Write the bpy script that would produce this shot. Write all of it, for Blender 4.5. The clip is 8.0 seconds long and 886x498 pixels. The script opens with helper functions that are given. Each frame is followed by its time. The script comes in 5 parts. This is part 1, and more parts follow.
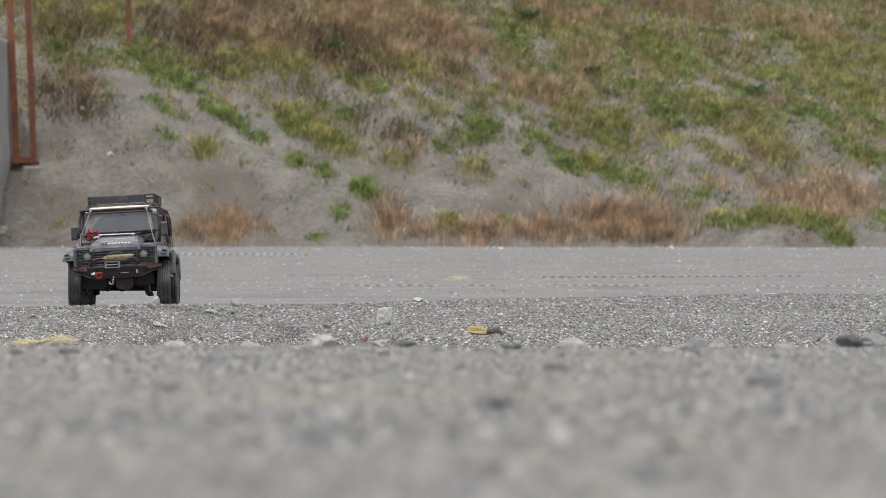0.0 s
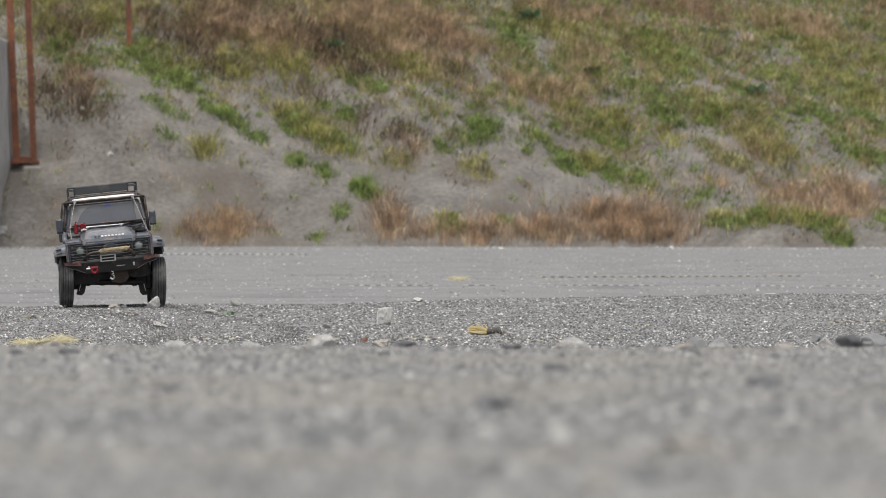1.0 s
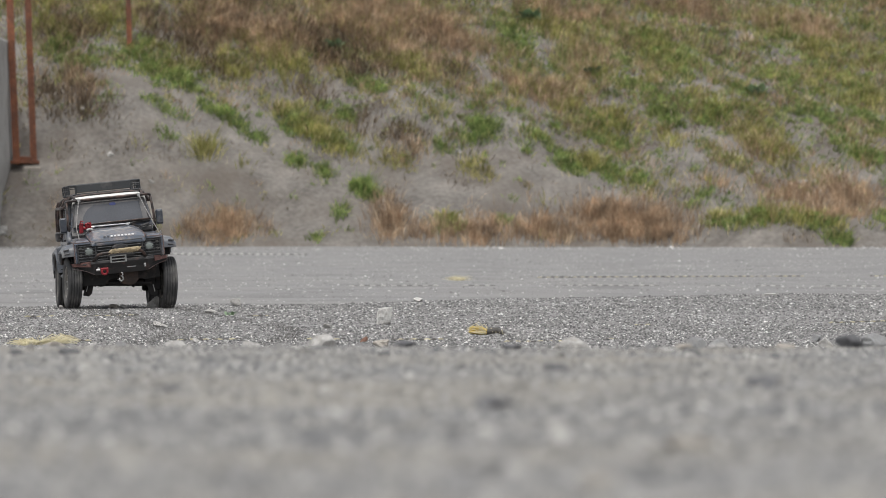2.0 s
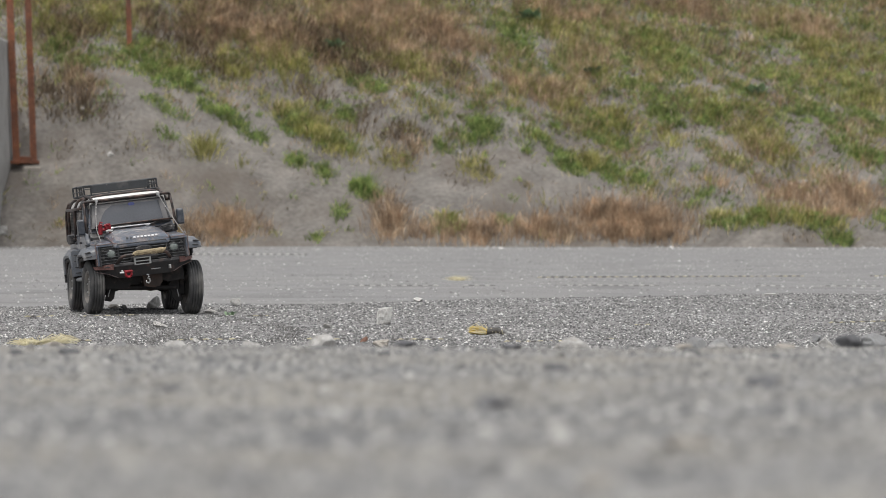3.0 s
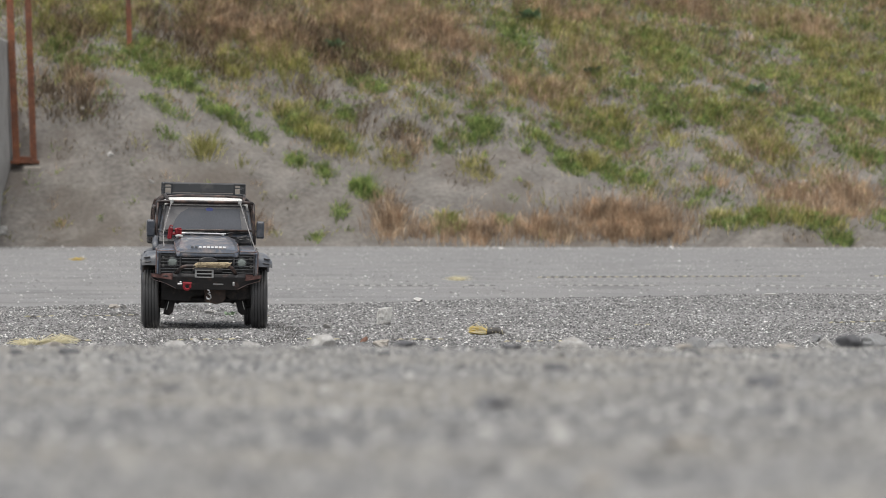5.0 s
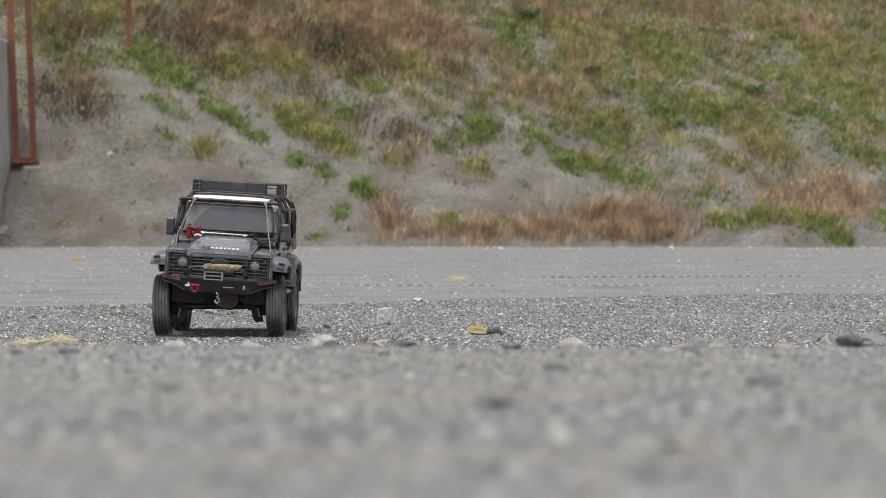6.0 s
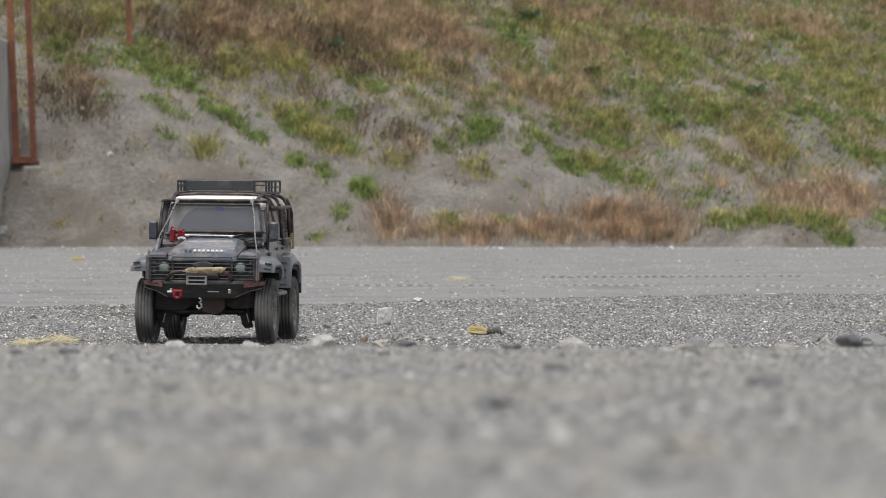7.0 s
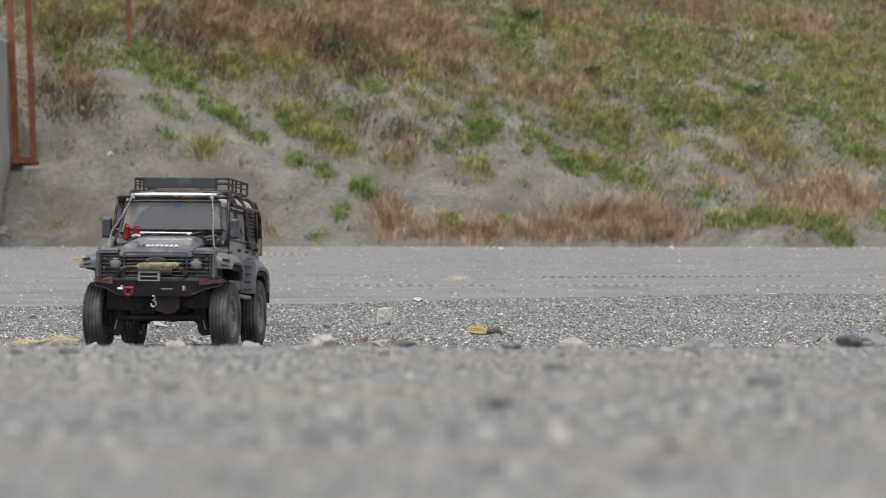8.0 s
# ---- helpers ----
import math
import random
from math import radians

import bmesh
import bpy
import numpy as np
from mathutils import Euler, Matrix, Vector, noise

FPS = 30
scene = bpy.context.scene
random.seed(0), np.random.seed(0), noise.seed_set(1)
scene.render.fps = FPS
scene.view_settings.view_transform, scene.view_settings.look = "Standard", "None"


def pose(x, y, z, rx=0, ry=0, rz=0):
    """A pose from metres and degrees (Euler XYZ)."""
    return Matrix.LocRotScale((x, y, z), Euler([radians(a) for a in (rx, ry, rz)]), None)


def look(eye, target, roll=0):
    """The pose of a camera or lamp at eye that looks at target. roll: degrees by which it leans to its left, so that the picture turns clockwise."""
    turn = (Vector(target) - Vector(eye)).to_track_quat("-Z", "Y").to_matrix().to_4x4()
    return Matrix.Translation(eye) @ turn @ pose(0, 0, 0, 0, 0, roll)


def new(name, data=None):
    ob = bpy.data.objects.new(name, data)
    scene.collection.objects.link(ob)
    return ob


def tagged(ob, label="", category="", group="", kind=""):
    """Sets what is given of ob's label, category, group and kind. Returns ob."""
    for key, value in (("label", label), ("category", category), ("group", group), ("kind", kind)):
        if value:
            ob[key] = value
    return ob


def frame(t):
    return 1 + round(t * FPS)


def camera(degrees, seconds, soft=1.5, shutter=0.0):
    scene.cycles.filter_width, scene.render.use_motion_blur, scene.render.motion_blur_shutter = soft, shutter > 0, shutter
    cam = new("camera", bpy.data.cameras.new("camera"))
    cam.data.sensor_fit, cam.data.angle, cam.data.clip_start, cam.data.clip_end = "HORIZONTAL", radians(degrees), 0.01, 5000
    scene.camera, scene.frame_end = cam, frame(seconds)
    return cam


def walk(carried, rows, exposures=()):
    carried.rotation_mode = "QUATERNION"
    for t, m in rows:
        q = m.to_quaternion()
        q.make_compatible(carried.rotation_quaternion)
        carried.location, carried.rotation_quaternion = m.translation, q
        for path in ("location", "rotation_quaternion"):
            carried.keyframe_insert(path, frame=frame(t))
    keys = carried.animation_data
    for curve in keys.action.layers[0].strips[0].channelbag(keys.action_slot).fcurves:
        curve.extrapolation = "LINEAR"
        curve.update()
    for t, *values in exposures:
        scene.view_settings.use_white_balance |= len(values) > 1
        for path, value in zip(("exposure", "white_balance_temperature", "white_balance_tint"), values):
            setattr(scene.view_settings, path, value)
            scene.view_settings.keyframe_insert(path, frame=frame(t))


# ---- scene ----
cam = camera(11.48, 8.0, soft=0.58, shutter=0.5)
EYE = (0.0, 0.0, 0.2)
STAND = look(EYE, (0.0, 10.0, 0.2 - 10.0 * 36 / 7800))
walk(cam, [(0.0, STAND), (8.0, STAND)])
cam.data.dof.use_dof = True
cam.data.dof.focus_distance = 9.0
cam.data.dof.aperture_fstop = 25.0

# ---- light: overcast day ----
world = bpy.data.worlds.new("world")
scene.world = world
world.use_nodes = True
wn = world.node_tree.nodes
wl = world.node_tree.links
sky = wn.new("ShaderNodeTexSky")
sky.sky_type = "NISHITA"
sky.sun_disc = False
sky.sun_elevation = radians(73)
sky.sun_rotation = radians(197)
sky.dust_density = 4.0
cloud = wn.new("ShaderNodeHueSaturation")
cloud.inputs["Saturation"].default_value = 0.22
wl.new(sky.outputs[0], cloud.inputs["Color"])
wl.new(cloud.outputs[0], wn["Background"].inputs[0])
wn["Background"].inputs[1].default_value = 0.13
sun_data = bpy.data.lights.new("sun", "SUN")
sun_data.energy = 1.2
sun_data.angle = radians(25)
sun_data.color = (1.0, 0.97, 0.92)
sun_ob = new("sun", sun_data)
sun_ob.matrix_world = look((-0.7, -2.3, 8.0), (0, 0, 0))
scene.view_settings.exposure = 0.35


# ---- materials ----
def material(name, colour, rough=0.7, metal=0.0, vary=0.25, scale=30.0, fine=300.0, bump=0.2, dirt=None, dirt_amount=0.0,
             dirt_scale=18.0, island=0.0, per_object=0.0, coat=0.0, speck=None):
    """Principled surface: base colour varied at two scales, optional dirt of its own shape, bump."""
    m = bpy.data.materials.new(name)
    m.use_nodes = True
    n, l = m.node_tree.nodes, m.node_tree.links
    p = n["Principled BSDF"]
    p.inputs["Roughness"].default_value = rough
    p.inputs["Metallic"].default_value = metal
    p.inputs["Coat Weight"].default_value = coat
    tc = n.new("ShaderNodeTexCoord")
    big = n.new("ShaderNodeTexNoise")
    big.inputs["Scale"].default_value = scale
    big.inputs["Detail"].default_value = 4
    small = n.new("ShaderNodeTexNoise")
    small.inputs["Scale"].default_value = fine
    small.inputs["Detail"].default_value = 3
    for q in (big, small):
        l.new(tc.outputs["Object"], q.inputs["Vector"])
    mean = n.new("ShaderNodeMath")
    mean.operation = "ADD"
    l.new(big.outputs["Fac"], mean.inputs[0])
    l.new(small.outputs["Fac"], mean.inputs[1])
    span = n.new("ShaderNodeMapRange")
    span.inputs["From Min"].default_value = 0.6
    span.inputs["From Max"].default_value = 1.4
    span.inputs["To Min"].default_value = 1 - vary
    span.inputs["To Max"].default_value = 1 + vary
    l.new(mean.outputs[0], span.inputs["Value"])
    value = span.outputs[0]
    for amount, node, socket in ((island, "ShaderNodeNewGeometry", "Random Per Island"), (per_object, "ShaderNodeObjectInfo", "Random")):
        if amount:
            src = n.new(node)
            mr = n.new("ShaderNodeMapRange")
            mr.inputs["To Min"].default_value = 1 - amount
            mr.inputs["To Max"].default_value = 1 + amount
            l.new(src.outputs[socket], mr.inputs["Value"])
            mul = n.new("ShaderNodeMath")
            mul.operation = "MULTIPLY"
            l.new(value, mul.inputs[0])
            l.new(mr.outputs[0], mul.inputs[1])
            value = mul.outputs[0]
    col = n.new("ShaderNodeMix")
    col.data_type = "RGBA"
    col.blend_type = "MULTIPLY"
    col.inputs["Factor"].default_value = 1.0
    col.inputs["A"].default_value = (*colour, 1)
    comb = n.new("ShaderNodeCombineColor")
    for i in range(3):
        l.new(value, comb.inputs[i])
    l.new(comb.outputs[0], col.inputs["B"])
    out = col.outputs["Result"]
    if dirt:
        dn = n.new("ShaderNodeTexNoise")
        dn.inputs["Scale"].default_value = dirt_scale
        dn.inputs["Detail"].default_value = 6
        dn.inputs["Roughness"].default_value = 0.65
        l.new(tc.outputs["Object"], dn.inputs["Vector"])
        dm = n.new("ShaderNodeMapRange")
        dm.inputs["From Min"].default_value = 0.62 - 0.35 * dirt_amount
        dm.inputs["From Max"].default_value = 0.78 - 0.25 * dirt_amount
        dm.inputs["To Max"].default_value = 0.85
        l.new(dn.outputs["Fac"], dm.inputs["Value"])
        mix = n.new("ShaderNodeMix")
        mix.data_type = "RGBA"
        mix.inputs["B"].default_value = (*dirt, 1)
        l.new(dm.outputs[0], mix.inputs["Factor"])
        l.new(out, mix.inputs["A"])
        out = mix.outputs["Result"]
    if speck:
        sn = n.new("ShaderNodeTexNoise")
        sn.inputs["Scale"].default_value = 330.0
        sn.inputs["Detail"].default_value = 5
        sn.inputs["Roughness"].default_value = 0.7
        l.new(tc.outputs["Object"], sn.inputs["Vector"])
        sm = n.new("ShaderNodeMapRange")
        sm.inputs["From Min"].default_value, sm.inputs["From Max"].default_value = 0.56, 0.68
        sm.inputs["To Max"].default_value = 0.8
        l.new(sn.outputs["Fac"], sm.inputs["Value"])
        sx = n.new("ShaderNodeMix")
        sx.data_type = "RGBA"
        sx.inputs["B"].default_value = (*speck, 1)
        l.new(sm.outputs[0], sx.inputs["Factor"])
        l.new(out, sx.inputs["A"])
        out = sx.outputs["Result"]
        ro = n.new("ShaderNodeMapRange")
        ro.inputs["To Min"].default_value, ro.inputs["To Max"].default_value = rough, min(1.0, rough + 0.4)
        l.new(sm.outputs[0], ro.inputs["Value"])
        l.new(ro.outputs[0], p.inputs["Roughness"])
    l.new(out, p.inputs["Base Color"])
    if bump:
        b = n.new("ShaderNodeBump")
        b.inputs["Strength"].default_value = bump
        b.inputs["Distance"].default_value = 0.3 / fine
        l.new(small.outputs["Fac"], b.inputs["Height"])
        l.new(b.outputs[0], p.inputs["Normal"])
    return m


def stone_ramp(name, colours, rough=0.9, fine=400.0, leafy=False, stain=None):
    """Gravel and grass: one colour of the list for each piece, with fine grain on it."""
    m = bpy.data.materials.new(name)
    m.use_nodes = True
    n, l = m.node_tree.nodes, m.node_tree.links
    p = n["Principled BSDF"]
    p.inputs["Roughness"].default_value = rough
    geo = n.new("ShaderNodeNewGeometry")
    ramp = n.new("ShaderNodeValToRGB")
    ramp.color_ramp.interpolation = "LINEAR"
    for i, (at, c) in enumerate(colours):
        e = ramp.color_ramp.elements[i] if i < 2 else ramp.color_ramp.elements.new(at)
        e.position, e.color = at, (*c, 1)
    l.new(geo.outputs["Random Per Island"], ramp.inputs[0])
    tc = n.new("ShaderNodeTexCoord")
    grain = n.new("ShaderNodeTexNoise")
    grain.inputs["Scale"].default_value = fine
    l.new(tc.outputs["Object"], grain.inputs["Vector"])
    mr = n.new("ShaderNodeMapRange")
    mr.inputs["From Min"].default_value, mr.inputs["From Max"].default_value = (0.3, 0.7) if leafy else (0.0, 1.0)
    mr.inputs["To Min"].default_value, mr.inputs["To Max"].default_value = (0.46, 1.66) if leafy else (0.6, 1.4)
    l.new(grain.outputs["Fac"], mr.inputs["Value"])
    mul = n.new("ShaderNodeVectorMath")
    mul.operation = "SCALE"
    l.new(ramp.outputs[0], mul.inputs[0])
    l.new(mr.outputs[0], mul.inputs["Scale"])
    l.new(mul.outputs[0], p.inputs["Base Color"])
    if stain:
        # wide drifts of tan dust
        drift = n.new("ShaderNodeTexNoise")
        drift.inputs["Scale"].default_value = 5.0
        drift.inputs["Detail"].default_value = 4
        l.new(tc.outputs["Object"], drift.inputs["Vector"])
        cover = n.new("ShaderNodeMapRange")
        cover.inputs["From Min"].default_value, cover.inputs["From Max"].default_value = 0.42, 0.64
        cover.inputs["To Max"].default_value = 0.5
        l.new(drift.outputs["Fac"], cover.inputs["Value"])
        tint = n.new("ShaderNodeMix")
        tint.data_type = "RGBA"
        tint.inputs["B"].default_value = (*stain, 1)
        l.new(cover.outputs[0], tint.inputs["Factor"])
        l.new(mul.outputs[0], tint.inputs["A"])
        l.new(tint.outputs["Result"], p.inputs["Base Color"])
    if leafy:
        glow = n.new("ShaderNodeBsdfTranslucent")
        l.new(mul.outputs[0], glow.inputs["Color"])
        mix = n.new("ShaderNodeMixShader")
        mix.inputs[0].default_value = 0.45
        l.new(p.outputs[0], mix.inputs[1])
        l.new(glow.outputs[0], mix.inputs[2])
        l.new(mix.outputs[0], n["Material Output"].inputs["Surface"])
    return m


GRAVEL_BED = material("gravel_bed", (0.205, 0.202, 0.200), 0.95, vary=0.45, scale=2.5, fine=90, bump=0.8, dirt=(0.25, 0.243, 0.235), dirt_amount=0.5, dirt_scale=1.1)
SAND = material("grey_sand", (0.174, 0.160, 0.144), 0.95, vary=0.5, scale=3.0, fine=22, bump=0.5, dirt=(0.118, 0.100, 0.083), dirt_amount=0.46, dirt_scale=1.3)
PEBBLES = stone_ramp("pebbles", [(0.0, (0.036, 0.036, 0.038)), (1.0, (0.78, 0.77, 0.75)), (0.33, (0.116, 0.115, 0.113)), (0.73, (0.219, 0.216, 0.211)), (0.91, (0.39, 0.384, 0.372))])
DUSTY = stone_ramp("dusty_pebbles", [(0.0, (0.065, 0.067, 0.073)), (1.0, (0.50, 0.49, 0.465)), (0.3, (0.163, 0.165, 0.169)), (0.7, (0.247, 0.244, 0.236)), (0.95, (0.33, 0.323, 0.305))], stain=(0.272, 0.251, 0.212))
# Darker than the gravel bed so that the thrown grit stands out.
DARK_GRIT = stone_ramp("dark_grit", [(0.0, (0.05, 0.048, 0.045)), (1.0, (0.24, 0.23, 0.215)), (0.6, (0.12, 0.116, 0.11))])
BROAD_LEAF = material("broad_leaf", (0.20, 0.29, 0.17), 0.5, vary=0.35, scale=12, fine=80, bump=0.2, per_object=0.3)
WHITE_STONE = material("pale_stone", (0.47, 0.46, 0.44), 0.9, vary=0.4, scale=3, fine=16, bump=0.2, dirt=(0.30, 0.285, 0.26), dirt_amount=0.5, dirt_scale=5, per_object=0.2)
CHIPS = stone_ramp("pale_chips", [(0.0, (0.14, 0.138, 0.136)), (1.0, (0.66, 0.65, 0.63)), (0.3, (0.21, 0.207, 0.202)), (0.6, (0.31, 0.305, 0.297)), (0.9, (0.47, 0.462, 0.446))])
CHALK_STONE = material("white_block_stone", (0.56, 0.55, 0.525), 0.9, vary=0.35, scale=3, fine=16, bump=0.25, dirt=(0.38, 0.365, 0.34), dirt_amount=0.4, dirt_scale=5)
GREY_STONE = material("grey_stone", (0.27, 0.272, 0.272), 0.9, vary=0.35, scale=3, fine=16, bump=0.25, dirt=(0.20, 0.195, 0.185), dirt_amount=0.4, dirt_scale=6, per_object=0.2)
DARK_STONE = material("dark_stone", (0.11, 0.11, 0.115), 0.9, vary=0.35, scale=3, fine=16, bump=0.25, per_object=0.25)
TAN_STONE = material("weathered_tan_stone", (0.36, 0.33, 0.29), 0.9, vary=0.3, scale=3, fine=16, bump=0.18, dirt=(0.24, 0.22, 0.19), dirt_amount=0.5, dirt_scale=4, per_object=0.2)
RED_STONE = material("brick_chip", (0.27, 0.15, 0.11), 0.9, vary=0.3, scale=3, fine=16, bump=0.18)
GREEN_GRASS = stone_ramp("green_grass", [(0.0, (0.12, 0.18, 0.055)), (1.0, (0.52, 0.51, 0.23)), (0.5, (0.245, 0.34, 0.118)), (0.8, (0.37, 0.425, 0.165))], 0.7, 9, True)
OLIVE_GRASS = stone_ramp("olive_grass", [(0.0, (0.18, 0.18, 0.06)), (1.0, (0.64, 0.55, 0.33)), (0.4, (0.34, 0.345, 0.115)), (0.75, (0.49, 0.45, 0.19))], 0.8, 7, True)
DRY_GRASS = stone_ramp("dry_grass", [(0.0, (0.24, 0.16, 0.105)), (1.0, (0.72, 0.60, 0.44)), (0.4, (0.42, 0.292, 0.195)), (0.75, (0.56, 0.425, 0.29))], 0.85, 6, True)
DEAD_BRUSH = stone_ramp("dead_brush", [(0.0, (0.10, 0.072, 0.05)), (1.0, (0.50, 0.41, 0.28)), (0.5, (0.205, 0.155, 0.105)), (0.85, (0.31, 0.24, 0.16))], 0.9, 6)
STRAW = stone_ramp("straw", [(0.0, (0.46, 0.40, 0.24)), (1.0, (0.72, 0.67, 0.48)), (0.5, (0.60, 0.54, 0.34))], 0.85, 20)
CONCRETE = material("weathered_concrete", (0.36, 0.355, 0.345), 0.9, vary=0.25, scale=3, fine=60, bump=0.5, dirt=(0.25, 0.24, 0.22), dirt_amount=0.4, dirt_scale=4)
RUST = material("rusty_steel", (0.25, 0.095, 0.048), 0.85, 0.1, vary=0.5, scale=3, fine=30, bump=0.6, dirt=(0.11, 0.052, 0.038), dirt_amount=0.55, dirt_scale=5, speck=(0.30, 0.20, 0.155))
ROPE_YELLOW = material("rope_yellow", (0.46, 0.42, 0.28), 0.8, vary=0.3, scale=60, fine=900, bump=0.5, dirt=(0.30, 0.27, 0.20), dirt_amount=0.55, dirt_scale=14)
ROPE_PALE = material("rope_pale", (0.54, 0.53, 0.50), 0.85, vary=0.3, scale=60, fine=900, bump=0.5, per_object=0.1)
ROPE_GREY = material("rope_grey", (0.22, 0.218, 0.21), 0.85, vary=0.3, scale=60, fine=900, bump=0.5)
TUFT_YELLOW = material("tuft_yellow", (0.58, 0.43, 0.12), 0.85, vary=0.35, scale=80, fine=900, bump=0.6)
ROPE_BLACK = material("rope_black", (0.10, 0.095, 0.088), 0.85, vary=0.3, scale=60, fine=900, bump=0.5)

PAINT = material("dusty_grey_paint", (0.108, 0.128, 0.162), 0.30, 0.0, vary=0.2, scale=25, fine=700, bump=0.04, dirt=(0.31, 0.26, 0.235), dirt_amount=0.48, dirt_scale=70, coat=0.3, speck=(0.15, 0.11, 0.095))
BLACK_PLASTIC = material("black_plastic", (0.028, 0.028, 0.031), 0.5, vary=0.25, scale=30, fine=800, bump=0.1, dirt=(0.12, 0.112, 0.105), dirt_amount=0.35, dirt_scale=60, speck=(0.09, 0.084, 0.08))
GREY_PLASTIC = material("grey_flare_plastic", (0.118, 0.130, 0.150), 0.42, vary=0.2, scale=30, fine=800, bump=0.1, dirt=(0.22, 0.21, 0.20), dirt_amount=0.4, dirt_scale=60, speck=(0.15, 0.135, 0.125))
RACK_GREY = material("rack_steel", (0.045, 0.048, 0.052), 0.55, 0.2, vary=0.2, scale=30, fine=700, bump=0.08, dirt=(0.12, 0.115, 0.11), dirt_amount=0.3)
CAGE_BLACK = material("cage_tube_paint", (0.028, 0.022, 0.021), 0.42, 0.2, vary=0.3, scale=30, fine=700, bump=0.08, dirt=(0.16, 0.10, 0.08), dirt_amount=0.42, dirt_scale=55)
ROOF_WHITE = material("white_roof_paint", (0.72, 0.71, 0.68), 0.45, vary=0.08, scale=20, fine=500, bump=0.04, dirt=(0.45, 0.43, 0.40), dirt_amount=0.1, dirt_scale=30)
RUBBER = material("dusty_rubber", (0.050, 0.050, 0.051), 0.9, vary=0.3, scale=40, fine=600, bump=0.35, dirt=(0.16, 0.155, 0.145), dirt_amount=0.5, dirt_scale=26)
RIM_STEEL = material("dusty_rim", (0.17, 0.165, 0.155), 0.6, 0.3, vary=0.25, scale=50, fine=600, bump=0.2, dirt=(0.32, 0.29, 0.26), dirt_amount=0.5, dirt_scale=50)
SILVER = material("bare_metal", (0.62, 0.62, 0.62), 0.35, 0.9, vary=0.2, scale=60, fine=700, bump=0.1)
ALUMINIUM = material("dull_aluminium", (0.44, 0.44, 0.43), 0.45, 0.5, vary=0.2, scale=60, fine=700, bump=0.1)
RED = material("red_anodised", (0.24, 0.010, 0.018), 0.4, 0.1, vary=0.25, scale=60, fine=700, bump=0.1)
# Near-black, darker than black_plastic, for underbody, arch and recess parts.
UNDERSIDE = material("near_black_underside", (0.014, 0.013, 0.013), 0.8, vary=0.3, scale=40, fine=600, bump=0.1, dirt=(0.06, 0.045, 0.038), dirt_amount=0.35, dirt_scale=45)
SKID = material("rusty_skid", (0.045, 0.033, 0.028), 0.7, 0.3, vary=0.3, scale=60, fine=500, bump=0.2, dirt=(0.085, 0.052, 0.036), dirt_amount=0.4, dirt_scale=50)
BUMPER_BLACK = material("bumper_paint", (0.026, 0.025, 0.026), 0.55, 0.0, vary=0.3, scale=30, fine=700, bump=0.1, dirt=(0.13, 0.075, 0.06), dirt_amount=0.2, dirt_scale=50, speck=(0.06, 0.05, 0.046))
RUST_CAP = material("scraped_bumper_end", (0.095, 0.042, 0.036), 0.5, 0.1, vary=0.4, scale=60, fine=600, bump=0.2, dirt=(0.28, 0.15, 0.13), dirt_amount=0.45, dirt_scale=70)
WORN_EDGE = material("worn_paint_edge", (0.22, 0.145, 0.125), 0.7, vary=0.4, scale=60, fine=500, bump=0.2, dirt=(0.09, 0.095, 0.11), dirt_amount=0.55, dirt_scale=120)
TAN_ROPE = material("tan_rope", (0.38, 0.31, 0.20), 0.9, vary=0.35, scale=120, fine=900, bump=0.6, dirt=(0.22, 0.17, 0.11), dirt_amount=0.45, dirt_scale=90)
CORD = material("grey_cord", (0.26, 0.25, 0.24), 0.8, vary=0.3, scale=120, fine=900, bump=0.4, dirt=(0.12, 0.11, 0.11), dirt_amount=0.5, dirt_scale=130)
SMOKED = material("smoked_window", (0.085, 0.09, 0.102), 0.14, vary=0.15, scale=18, fine=300, bump=0.02, dirt=(0.11, 0.11, 0.115), dirt_amount=0.15, dirt_scale=14)
CLEAR_DUSTY = material("dusty_window_edge", (0.13, 0.127, 0.128), 0.4, vary=0.2, scale=40, fine=400, bump=0.05, dirt=(0.2, 0.19, 0.185), dirt_amount=0.4, dirt_scale=40)
LAMP_GLASS = material("lamp_lens", (0.20, 0.225, 0.21), 0.16, vary=0.25, scale=90, fine=700, bump=0.2)
MIRROR_SHELL = material("mirror_shell", (0.045, 0.052, 0.066), 0.35, vary=0.2, scale=40, fine=700, bump=0.05, dirt=(0.13, 0.13, 0.135), dirt_amount=0.35, dirt_scale=70)
AMBER = material("small_lamp", (0.07, 0.068, 0.066), 0.3, vary=0.2, scale=90, fine=700, bump=0.1)
BLUE_BADGE = material("blue_badge", (0.09, 0.11, 0.28), 0.4, vary=0.2, scale=90, fine=700, bump=0.0)
LETTER = material("white_lettering", (0.60, 0.60, 0.60), 0.5, vary=0.1, scale=90, fine=700, bump=0.0)


# ---- mesh helpers ----
def soften(bm, offset=0.0012, seg=2, angle=22):
    """Round off the sharp edges."""
    bmesh.ops.recalc_face_normals(bm, faces=bm.faces)
    es = [e for e in bm.edges if len(e.link_faces) == 2 and e.calc_face_angle(0) > radians(angle)]
    bmesh.ops.bevel(bm, geom=es, offset=offset, segments=seg, affect="EDGES", profile=0.5, clamp_overlap=True)
    for f in bm.faces:
        f.smooth = f.calc_area() < 4e-5
    return bm


def finish(name, bm, mat, parent=None, label="", smooth=False):
    bmesh.ops.recalc_face_normals(bm, faces=bm.faces)
    me = bpy.data.meshes.new(name)
    if smooth:
        for f in bm.faces:
            f.smooth = True
    bm.to_mesh(me)
    bm.free()
    me.materials.append(mat)
    ob = new(name, me)
    if parent:
        ob.parent = parent
    if label:
        ob["label"] = label
    return ob


